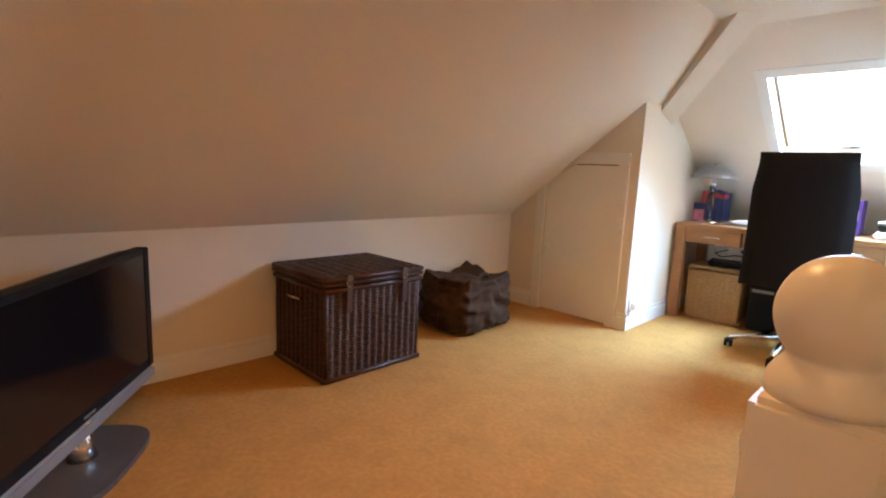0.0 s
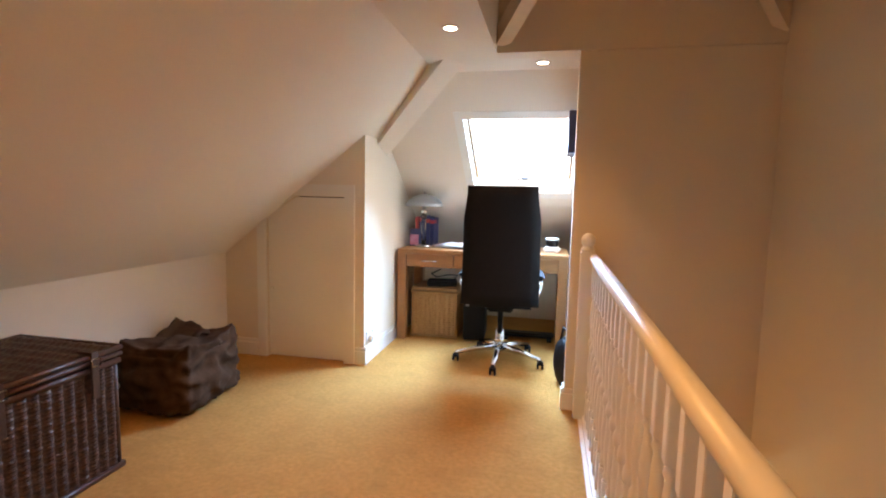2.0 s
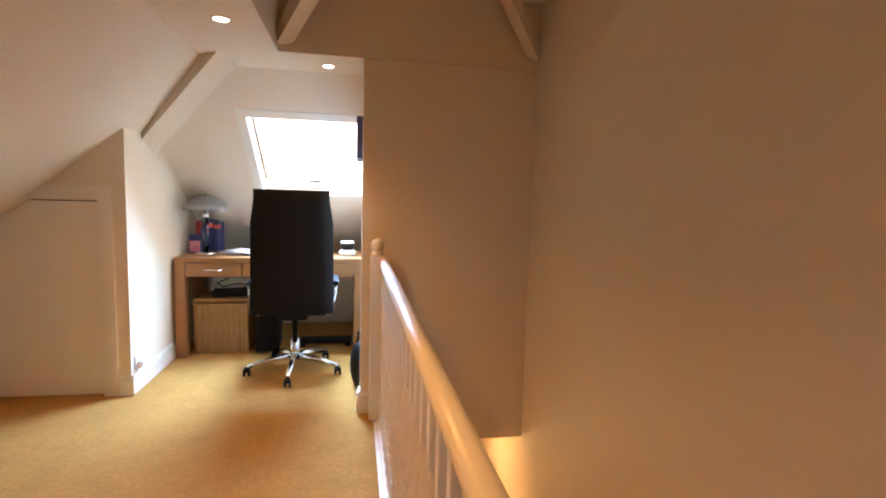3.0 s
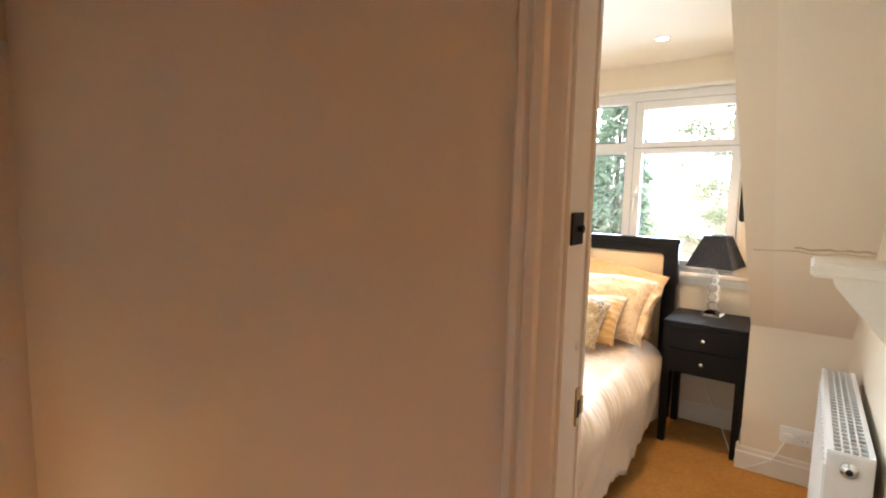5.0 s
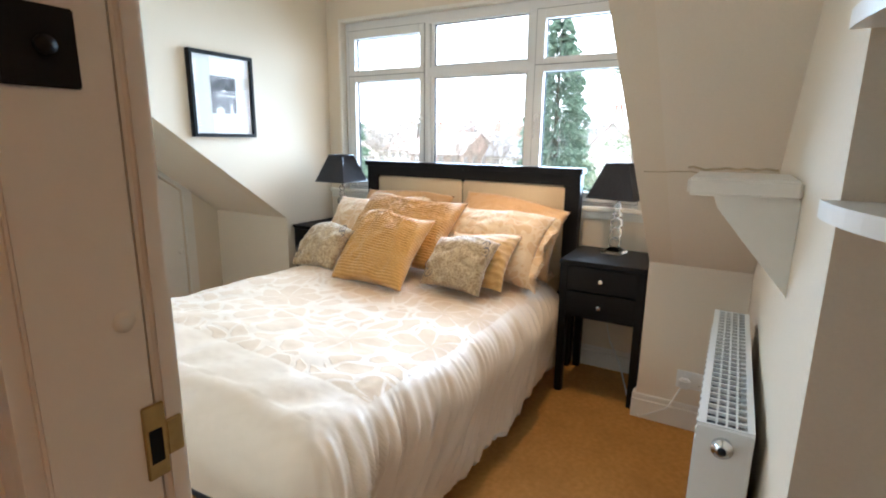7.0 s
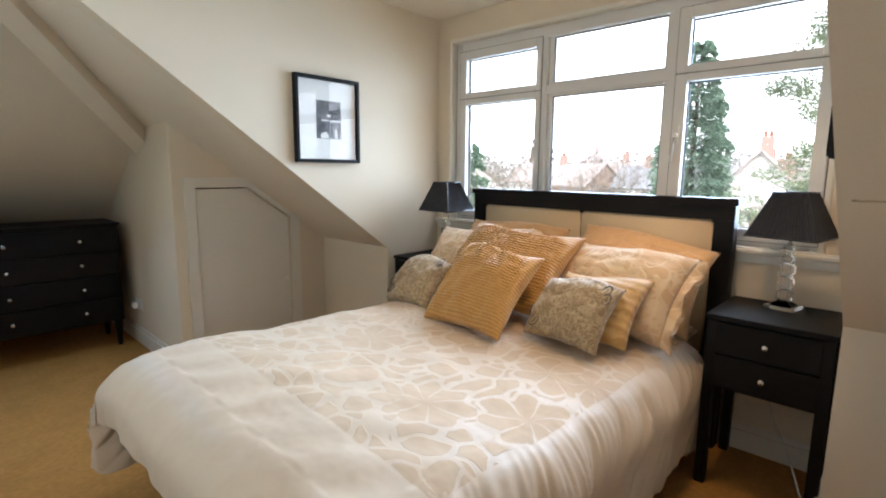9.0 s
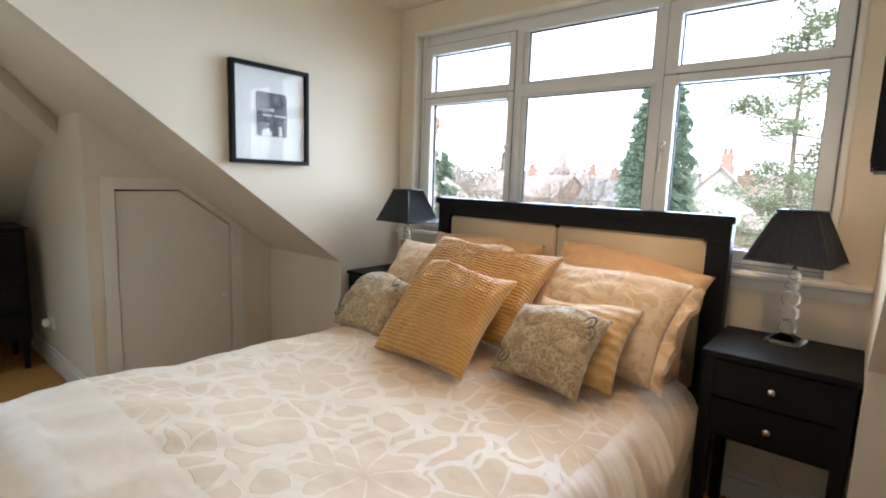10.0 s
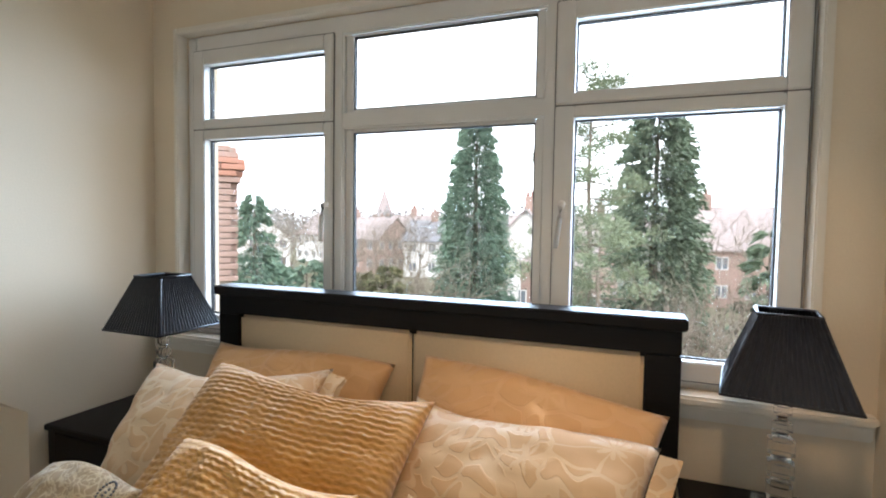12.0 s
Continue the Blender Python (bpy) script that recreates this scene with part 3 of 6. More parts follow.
# desk and its things
desk = tagged(new("desk"), "oak desk with shallow drawers under the rooflight", "desk")
part("top", B(-2.325, -0.95, 4.14, 4.74, 0.725, 0.76, 0.004), OAK, desk)
for x in (-2.325, -1.025):
    for y in (4.145, 4.665):
        part("leg", B(x, x + 0.072, y, y + 0.072, 0, 0.725, 0.004), OAK, desk)
part("back_rail", B(-2.253, -1.025, 4.70, 4.72, 0.60, 0.725, 0.002), OAK, desk)
for x0, x1 in ((-2.25, -1.86), (-1.85, -1.43), (-1.42, -1.03)):
    dr = part("drawer", B(x0, x1, 4.152, 4.60, 0.615, 0.722, 0.003), OAK, desk)
    xc = (x0 + x1) / 2
    part("handle", tube(bmesh.new(), [(xc - 0.06, 4.150, 0.668), (xc - 0.06, 4.125, 0.668), (xc + 0.06, 4.125, 0.668), (xc + 0.06, 4.150, 0.668)], 0.005, 8), CHROME, dr, "bar handle")

bk = hamper("seagrass_basket", "natural woven basket box standing under the oak desk", -2.235, -1.835, 4.26, 4.62, 0.40, RATTAN, 12, 18, 0.013)
part("lid", B(-2.235, -1.835, 4.26, 4.62, 0.405, 0.425, 0.006), RATTAN, bk)
rt = thing("black_router", "black network box with cables on a basket", "router", -2.0, 4.42, 0.426, 10)
part("body", rounded(bmesh.new(), -0.13, 0.13, -0.09, 0.09, 0, 0.045, 0.01), BLACK, rt)
part("cable", tube(bmesh.new(), [(0.1, 0.05, 0.04), (0.13, 0.0, 0.09), (0.05, -0.05, 0.10), (-0.05, 0.0, 0.07), (-0.1, 0.06, 0.09), (-0.02, 0.12, 0.12)], 0.005, 6), BLACK, rt)
pcs = thing("computer_tower", "black computer tower standing on the carpet under the desk", "computer", -1.70, 4.42, 0.0, 4)
part("case", rounded(bmesh.new(), -0.09, 0.09, -0.19, 0.19, 0.01, 0.40, 0.012), BLACK, pcs)
part("front_panel", rounded(bmesh.new(), -0.085, 0.085, -0.205, -0.19, 0.015, 0.395, 0.006), LEATHER, pcs)
part("drive_slot", B(-0.07, 0.07, -0.209, -0.204, 0.30, 0.34, 0.002), SILVER, pcs)
bag = thing("black_bag", "small black soft bag leaning beside the wall end", "bag", -0.975, 3.43, 0.0, 20)
bm = bmesh.new()
bmesh.ops.create_uvsphere(bm, u_segments=20, v_segments=14, radius=1)
for v in bm.verts:
    v.co = Vector((v.co.x * 0.06, v.co.y * 0.12, max(0, 0.15 + v.co.z * 0.16 + 0.02 * noise.noise(v.co * 3))))
part("body", bm, LEATHER, bag, smooth=True)
part("strap", tube(bmesh.new(), [(0, -0.08, 0.26), (0, -0.06, 0.36), (0, 0.04, 0.37), (0, 0.08, 0.27)], 0.008, 8), LEATHER, bag)
fb = thing("foot_rest", "black footrest bar lying on the carpet under the desk", "footrest", -1.25, 4.45, 0.0)
part("bar", rounded(bmesh.new(), -0.22, 0.22, -0.05, 0.05, 0.02, 0.06, 0.012), BLACK, fb)
for x in (-0.20, 0.16):
    part("foot", B(x, x + 0.04, -0.08, 0.08, 0, 0.02, 0.003), BLACK, fb)


def table_lamp_desk():
    l = thing("desk_lamp", "chrome mushroom lamp with a glass column on the desk", "lamp", -2.16, 4.36, 0.76)
    part("base", lathe(bmesh.new(), [(0.075, 0), (0.075, 0.012), (0.03, 0.022), (0.02, 0.03)], 28), CHROME, l)
    part("column", lathe(bmesh.new(), [(0.021, 0.03), (0.021, 0.29)], 20), GLASS, l, "clear glass column")
    part("collar", lathe(bmesh.new(), [(0.026, 0.29), (0.026, 0.315), (0.016, 0.33), (0.012, 0.37)], 20), CHROME, l)
    part("shade", lathe(bmesh.new(), [(0.163, 0.350), (0.155, 0.372), (0.13, 0.402), (0.09, 0.432), (0.04, 0.450), (0.0, 0.455)], 32), SILVER, l, "brushed silver dome shade")
    part("finial", lathe(bmesh.new(), [(0.012, 0.45), (0.014, 0.462), (0, 0.472)], 14), CHROME, l)
    return l


table_lamp_desk()
for i, (x, w, h, d, mt, lab, ry) in enumerate((( -2.275, 0.030, 0.25, 0.19, REDBOX, "red and navy boxed book standing on the desk", 0), (-2.235, 0.045, 0.26, 0.2, BLUEBOX, "navy blue book standing on the desk", 0),
                                               (-2.185, 0.04, 0.25, 0.2, BLUEBOX, "navy blue book standing on the desk", 2), (-2.14, 0.035, 0.24, 0.19, BLUEBOX, "navy blue book standing on the desk", 4))):
    b = thing("book", lab, "book", x + w / 2, 4.60, 0.761, 0, "books on the desk")
    part("cover", B(-w / 2, w / 2, -d / 2, d / 2, 0, h, 0.002), mt, b)
    part("band", B(-w / 2 - 0.001, w / 2 + 0.001, -d / 2 - 0.001, 0, h * 0.80, h * 0.93, 0.0005), REDBOX, b, "red band")
pp = thing("picture_box", "pink and navy picture box propped on the desk", "box", -2.24, 4.42, 0.761, 12)
part("box", B(-0.06, 0.06, -0.015, 0.015, 0, 0.15, 0.002), BLUEBOX, pp)
part("print", B(-0.055, 0.02, -0.0165, -0.015, 0.01, 0.10, 0.0003), PINK, pp)
random.seed(4)
for i in range(7):
    p = thing("paper_sheet", "loose white paper sheet lying on the desk", "paper", -1.93 + 0.12 * random.random(), 4.40 + 0.12 * random.random(), 0.7605 + i * 0.004, random.uniform(-40, 40), "papers on the desk")
    bm = bmesh.new()
    bmesh.ops.create_grid(bm, x_segments=8, y_segments=8, size=0.5)
    for v in bm.verts:
        v.co = Vector((v.co.x * 0.297, v.co.y * 0.21, 0.002 + 0.012 * (0.5 + noise.noise((v.co.x * 3, v.co.y * 3, i * 2.1)))))
    bmesh.ops.solidify(bm, geom=bm.faces[:], thickness=0.001)
    part("sheet", bm, PAPER, p, smooth=True)
ph = thing("desk_phone", "black and white cordless phone set on the desk", "phone", -1.08, 4.36, 0.761, -15)
part("base", rounded(bmesh.new(), -0.06, 0.06, -0.06, 0.06, 0, 0.05, 0.015), WHITE, ph)
part("cradle", lathe(bmesh.new(), [(0.045, 0.05), (0.055, 0.09), (0.05, 0.10), (0.0, 0.10)], 20), BLACK, ph)
part("ring", lathe(bmesh.new(), [(0.05, 0.10), (0.06, 0.108), (0.05, 0.118), (0.0, 0.118)], 20), WHITE, ph)
pf = thing("purple_folder", "purple box file standing on the desk", "folder", -1.27, 4.58, 0.761, 0)
part("cover", B(-0.035, 0.035, -0.12, 0.12, 0, 0.24, 0.003), PURPLE, pf)
part("label", B(-0.02, 0.02, -0.1215, -0.12, 0.10, 0.17, 0.0004), PAPER, pf)


# office chair
def caster(parent, x, y):
    c = part("caster", boxes((x - 0.02, x + 0.02, y - 0.022, y + 0.022, 0.03, 0.062), bevel=0.008), BLACK, parent)
    for dx in (-0.016, 0.016):
        part("wheel", lathe(bmesh.new(), [(0.012, -0.008), (0.027, -0.006), (0.027, 0.006), (0.012, 0.008)], 16, m=pose(x + dx, y, 0.028, 0, 90, 0)), BLACK, c)


def soft_slab(bm, w, h, t, m, puff=0.35, curve=0.0, ridges=0):
    """A padded slab standing in x and z."""
    n, k = 16, 22
    for side in (-1, 1):
        rows = []
        for j in range(k + 1):
            row = []
            for i in range(n + 1):
                u, v = 2 * i / n - 1, 2 * j / k - 1
                e = (1 - abs(u) ** 6) * (1 - abs(v) ** 8)
                r = (0.35 + 0.65 * max(0, e) ** puff) * t / 2 * (1 + (0.12 * math.cos(ridges * math.pi * v) if ridges else 0))
                wd = w * (1.03 - 0.09 * min(1, max(0, v - 0.45) / 0.4) - 0.02 * v)
                row.append(bm.verts.new(m @ Vector((u * wd / 2, side * r + curve * v * v, (v + 1) * h / 2))))
            rows.append(row)
        for j in range(k):
            for i in range(n):
                bm.faces.new((rows[j][i], rows[j][i + 1], rows[j + 1][i + 1], rows[j + 1][i])).smooth = True
    bmesh.ops.remove_doubles(bm, verts=bm.verts[:], dist=1e-5)
    return bm


ch = thing("office_chair", "high-backed black leather swivel chair with a chrome base", "chair", -1.43, 3.80, 0.0, 3)
part("backrest", soft_slab(bmesh.new(), 0.50, 0.80, 0.085, pose(0, -0.235, 0.475, 2, 0, 0), curve=-0.035), LEATHER, ch)
part("seat", B(-0.25, 0.25, -0.20, 0.27, 0.43, 0.53, 0.035, 4), LEATHER, ch, smooth=True)
part("gas_lift", lathe(bmesh.new(), [(0.032, 0.08), (0.032, 0.24), (0.02, 0.24), (0.02, 0.42)], 18), CHROME, ch)
part("tilt_box", B(-0.09, 0.09, -0.12, 0.12, 0.39, 0.43, 0.01), BLACK, ch)
for sx in (-1, 1):
    a = part("armrest", tube(bmesh.new(), [(sx * 0.25, -0.19, 0.50), (sx * 0.272, -0.19, 0.60), (sx * 0.275, -0.12, 0.635), (sx * 0.275, 0.14, 0.635), (sx * 0.26, 0.20, 0.58), (sx * 0.25, 0.20, 0.48)], 0.012, 8), CHROME, ch, "chrome arm")
    part("arm_pad", B(sx * 0.275 - 0.025, sx * 0.275 + 0.025, -0.16, 0.17, 0.640, 0.665, 0.01), LEATHER, a)
for k in range(5):
    a = radians(72 * k - 95)
    x, y = 0.32 * math.cos(a), 0.32 * math.sin(a)
    lg = part("base_leg", tube(bmesh.new(), [(0, 0, 0.115), (x * 0.5, y * 0.5, 0.10), (x, y, 0.066)], [0.030, 0.022, 0.014], 8), CHROME, ch)
    caster(ch, x, y)

# canvas and rooflight
cv = tagged(new("canvas_print"), "small dark and orange canvas print on the alcove wall", "picture")
part("canvas", B(-0.955, -0.8905, 3.32, 3.64, 1.475, 1.72, 0.003), ORANGE, cv)
part("dark_edge", B(-1.020, -0.955, 3.318, 3.642, 1.473, 1.722, 0.002), BLUEBOX, cv)

rl = tagged(new("rooflight"), "pine-framed rooflight in the end slope, shut", "window")


def on_slope(x, y, up):
    n = Vector((0, 0.72, 1)).normalized()
    return Vector((x, y, end_slope(y))) + n * up


def slope_box(bm, x0, x1, y0, y1, u0, u1):
    vs = [bm.verts.new(on_slope(x, y, u)) for u in (u0, u1) for y in (y0, y1) for x in (x0, x1)]
    for f in ((0, 1, 3, 2), (4, 6, 7, 5), (0, 4, 5, 1), (2, 3, 7, 6), (0, 2, 6, 4), (1, 5, 7, 3)):
        bm.faces.new([vs[i] for i in f])
    return bm


def rooflight_parts(rl, x0, x1, y0, y1):
    for a in ((x0 - 0.06, x0 + 0.004, y0 - 0.055, y1 + 0.06, -0.003, 0.22), (x1 - 0.004, x1 + 0.065, y0 - 0.055, y1 + 0.06, -0.003, 0.22), (x0 + 0.004, x1 - 0.004, y0 - 0.055, y0 + 0.004, -0.003, 0.22), (x0 + 0.004, x1 - 0.004, y1 - 0.004, y1 + 0.06, -0.003, 0.22)):
        part("lining", slope_box(bmesh.new(), *a), TRIM, rl)
    for a in ((x0, x0 + 0.022, y0, y1, 0.12, 0.20), (x1 - 0.022, x1, y0, y1, 0.12, 0.20), (x0 + 0.022, x1 - 0.022, y0, y0 + 0.03, 0.12, 0.20), (x0 + 0.022, x1 - 0.022, y1 - 0.03, y1, 0.12, 0.20)):
        part("sash", slope_box(bmesh.new(), *a), PINE, rl)
    o = part("pane", slope_box(bmesh.new(), x0 + 0.022, x1 - 0.022, y0 + 0.03, y1 - 0.03, 0.165, 0.171), PANE, rl)
    o.visible_shadow = False


rooflight_parts(rl, -1.74, -0.95, 3.755, 4.45)
rooflight_parts(tagged(new("rooflight"), "pine-framed rooflight over the bedroom alcove, shut", "window"), 0.08, 0.52, 3.5, 4.2)
lt = part("handle", tube(bmesh.new(), [on_slope(-1.44, 4.40, 0.10), on_slope(-1.38, 4.395, 0.095), on_slope(-1.325, 4.39, 0.10), on_slope(-1.325, 4.41, 0.15)], [0.008, 0.012, 0.014, 0.012], 8), CHROME, rl, "chrome latch")
part("latch_plate", slope_box(bmesh.new(), -1.352, -1.298, 4.375, 4.402, 0.085, 0.14), SILVER, lt)


def downlight(x, y, z):
    d = thing("downlight", "round recessed ceiling downlight, lit", "downlight", x, y, z, group="ceiling downlights")
    part("ring", lathe(bmesh.new(), [(0.030, -0.002), (0.034, -0.006), (0.041, -0.004), (0.042, 0.0), (0.030, 0.0)], 24), CHROME, d)
    part("lamp_face", lathe(bmesh.new(), [(0.0, -0.004), (0.029, -0.004), (0.029, 0.0)], 20), BULB, d)


# fittings at y -0.6 and x 0.75 are unseen additions for their beams
for x, y, z in ((-1.60, 2.58, 1.984), (-1.60, 0.9, 1.984), (-1.60, -0.6, 1.984), (-1.185, 3.25, 1.984), (2.27, 0.85, 2.299), (0.75, 2.2, 2.299)):
    downlight(x, y, z)

# bedroom materials
EBONY = material("black_brown_stained_wood", (0.009, 0.008, 0.008), 0.45, spec=0.14, grain=0.5, scale=18, bump=0.04, colour2=(0.014, 0.012, 0.011), stretch=(8, 1, 8), stain=0.2)
UPHOLSTERY = material("cream_faux_leather", (0.66, 0.505, 0.325), 0.5, grain=0.1, scale=120, bump=0.08, stain=0.05)
SHADE = material("black_pleated_silk", (0.010, 0.010, 0.014), 0.32, grain=0.5, scale=90, colour2=(0.022, 0.022, 0.03), stretch=(1, 1, 0.05), bump=0.3, spec=0.4)
BRASS = material("aged_brass", (0.55, 0.40, 0.18), 0.35, metal=1.0, grain=0.4, scale=60)
MOUNT = material("white_mount_board", (0.80, 0.79, 0.76), 0.8)
GREY1 = material("grey_print_light", (0.20, 0.20, 0.215), 0.7, grain=0.8, scale=30, colour2=(0.10, 0.10, 0.11))
GREY2 = material("grey_print_dark", (0.06, 0.06, 0.065), 0.7, grain=0.6, scale=40, colour2=(0.2, 0.2, 0.2))
GREENBOX = material("dark_green_box", (0.010, 0.035, 0.022), 0.6, grain=0.3)
GREYCLOTH = material("grey_cloth", (0.10, 0.10, 0.12), 0.9, grain=0.4, scale=60, bump=0.2)
PLASTERSTAIN = material("cracked_plaster", (0.60, 0.48, 0.31), 0.85, grain=0.6, scale=20, bump=0.5)
UPVC = material("white_upvc", (0.74, 0.72, 0.69), 0.3, grain=0.03, scale=20, stain=0.04)
# dark grey that stands for the shadow gap round a sash
SASH_GAP = material("sash_gap_shade", (0.16, 0.15, 0.14), 0.7)
GASKET = material("black_gasket", (0.02, 0.02, 0.02), 0.7)


def fabric(name, base, raised, scale, kind="damask", sheen=0.3, rough=0.55, mask=None):
    """Woven satin with a raised figure: the figure and the ground differ in colour and gloss."""
    m = bpy.data.materials.new(name)
    m.use_nodes = True
    n, l = m.node_tree.nodes, m.node_tree.links
    b = n["Principled BSDF"]
    b.inputs["Sheen Weight"].default_value = sheen
    tc = n.new("ShaderNodeTexCoord")
    warp = n.new("ShaderNodeTexNoise")
    warp.inputs["Scale"].default_value, warp.inputs["Detail"].default_value = scale * 0.7, 2
    l.new(tc.outputs["Object"], warp.inputs["Vector"])
    add = n.new("ShaderNodeMixRGB")
    add.blend_type = "ADD"
    add.inputs[0].default_value = 0.35 if kind == "damask" else 0.06
    l.new(tc.outputs["Object"], add.inputs[1])
    l.new(warp.outputs["Color"], add.inputs[2])
    ramp = n.new("ShaderNodeValToRGB")
    if kind == "damask":
        v = n.new("ShaderNodeTexVoronoi")
        v.inputs["Scale"].default_value, v.inputs["Randomness"].default_value = scale * 2.3, 0.8
        l.new(add.outputs[0], v.inputs["Vector"])
        vein = n.new("ShaderNodeTexVoronoi")
        vein.feature = "DISTANCE_TO_EDGE"
        vein.inputs["Scale"].default_value, vein.inputs["Randomness"].default_value = scale * 2.3, 0.8
        l.new(add.outputs[0], vein.inputs["Vector"])
        gap = n.new("ShaderNodeMath")
        gap.operation = "MULTIPLY_ADD"
        gap.inputs[1].default_value = -0.17
        l.new(v.outputs["Distance"], gap.inputs[0])
        l.new(vein.outputs["Distance"], gap.inputs[2])
        l.new(gap.outputs[0], ramp.inputs[0])
        ramp.color_ramp.elements[0].position, ramp.color_ramp.elements[1].position = 0.0, 0.03
        # round flowers: scalloped rings of petals about scattered middles
        fl = n.new("ShaderNodeTexVoronoi")
        fl.inputs["Scale"].default_value, fl.inputs["Randomness"].default_value = scale * 0.55, 0.75
        soft = n.new("ShaderNodeMixRGB")
        soft.blend_type = "ADD"
        soft.inputs[0].default_value = 0.16
        l.new(tc.outputs["Object"], soft.inputs[1])
        l.new(warp.outputs["Color"], soft.inputs[2])
        flat = n.new("ShaderNodeMapping")
        flat.inputs["Scale"].default_value = (1, 1, 0) if mask else (0, 1, 1)
        l.new(soft.outputs[0], flat.inputs[0])
        l.new(flat.outputs[0], fl.inputs["Vector"])
        df = n.new("ShaderNodeVectorMath")
        df.operation = "SUBTRACT"
        l.new(flat.outputs[0], df.inputs[0])
        l.new(fl.outputs["Position"], df.inputs[1])
        sx = n.new("ShaderNodeSeparateXYZ")
        l.new(df.outputs[0], sx.inputs[0])

        def calc(op, p, q=None, r=None):
            k = n.new("ShaderNodeMath")
            k.operation = op
            for s, value in zip(k.inputs, (p, q, r)):
                if value is None:
                    continue
                if isinstance(value, (int, float)):
                    s.default_value = value
                else:
                    l.new(value, s)
            return k.outputs[0]

        ang = calc("ARCTAN2", sx.outputs["Y"], sx.outputs["X"] if mask else sx.outputs["Z"])
        rad = calc("MULTIPLY", fl.outputs["Distance"], 24.0)
        wob = calc("SINE", calc("MULTIPLY", ang, 7.0))
        rings = calc("SINE", calc("MULTIPLY_ADD", wob, 0.75, rad))
        turns = calc("FLOOR", calc("DIVIDE", calc("MULTIPLY_ADD", wob, 0.75, calc("ADD", rad, 1.57)), 6.283))
        spokes = calc("SINE", calc("MULTIPLY_ADD", ang, 7.0, calc("MULTIPLY", turns, 2.4)))
        petals = calc("MULTIPLY", calc("GREATER_THAN", rings, -0.70), calc("GREATER_THAN", spokes, -0.94))
        near = calc("LESS_THAN", calc("MULTIPLY_ADD", wob, 0.035, fl.outputs["Distance"]), 0.46)
        big = n.new("ShaderNodeTexNoise")
        big.inputs["Scale"].default_value, big.inputs["Detail"].default_value = scale * 0.9, 1
        l.new(tc.outputs["Object"], big.inputs["Vector"])
        cut = n.new("ShaderNodeMapRange")
        cut.inputs[1].default_value, cut.inputs[2].default_value = 0.34, 0.38
        l.new(big.outputs[0], cut.inputs[0])
    else:
        wv = n.new("ShaderNodeTexWave")
        wv.wave_type, wv.bands_direction = "BANDS", "Z"
        wv.inputs["Scale"].default_value, wv.inputs["Distortion"].default_value, wv.inputs["Detail"].default_value = scale, 3.0, 2
        wv.inputs["Detail Scale"].default_value = 4
        l.new(tc.outputs["Object"], wv.inputs["Vector"])
        l.new(wv.outputs[0], ramp.inputs[0])
    ramp.color_ramp.elements[0].color, ramp.color_ramp.elements[1].color = (0, 0, 0, 1), (1, 1, 1, 1)
    fac = ramp.outputs[0]
    if kind == "damask":
        leaves = calc("MULTIPLY", fac, cut.outputs[0])
        fac = calc("ADD", calc("MULTIPLY", near, petals), calc("MULTIPLY", calc("SUBTRACT", 1.0, near), leaves))
    if mask:
        # the figured panel ends at a seam; outside it the cloth is plain
        sep = n.new("ShaderNodeSeparateXYZ")
        l.new(tc.outputs["Object"], sep.inputs[0])
        terms = []
        for axis, value, op in mask:
            c = n.new("ShaderNodeMath")
            c.operation = op
            c.inputs[1].default_value = value
            l.new(sep.outputs[axis], c.inputs[0])
            terms.append(c.outputs[0])
        for t in terms:
            mu = n.new("ShaderNodeMath")
            mu.operation = "MULTIPLY"
            l.new(fac, mu.inputs[0])
            l.new(t, mu.inputs[1])
            fac = mu.outputs[0]
    mixc = n.new("ShaderNodeMixRGB")
    mixc.inputs[1].default_value, mixc.inputs[2].default_value = (*base, 1), (*raised, 1)
    l.new(fac, mixc.inputs[0])
    l.new(mixc.outputs[0], b.inputs["Base Color"])
    mr = n.new("ShaderNodeMapRange")
    mr.inputs[3].default_value, mr.inputs[4].default_value = rough - 0.2, rough + 0.15
    l.new(fac, mr.inputs[0])
    l.new(mr.outputs[0], b.inputs["Roughness"])
    nz = n.new("ShaderNodeTexNoise")
    nz.inputs["Scale"].default_value, nz.inputs["Detail"].default_value = 9, 2
    l.new(tc.outputs["Object"], nz.inputs["Vector"])
    hm = n.new("ShaderNodeMath")
    hm.operation = "MULTIPLY_ADD"
    hm.inputs[1].default_value = 0.25
    l.new(fac, hm.inputs[0])
    l.new(nz.outputs[0], hm.inputs[2])
    height = hm.outputs[0]
    if mask:
        # gathers running down from the seam in the plain border
        mp = n.new("ShaderNodeMapping")
        mp.inputs["Scale"].default_value = (16, 16, 1.6)
        l.new(tc.outputs["Object"], mp.inputs[0])
        gn = n.new("ShaderNodeTexNoise")
        gn.inputs["Scale"].default_value, gn.inputs["Detail"].default_value = 1.0, 1
        l.new(mp.outputs[0], gn.inputs["Vector"])
        ga = n.new("ShaderNodeMath")
        ga.operation = "MULTIPLY_ADD"
        ga.inputs[1].default_value = 0.7
        l.new(gn.outputs[0], ga.inputs[0])
        l.new(height, ga.inputs[2])
        height = ga.outputs[0]
    bp = n.new("ShaderNodeBump")
    bp.inputs["Strength"].default_value, bp.inputs["Distance"].default_value = 0.4, 0.012
    l.new(height, bp.inputs["Height"])
    l.new(bp.outputs[0], b.inputs["Normal"])
    return m


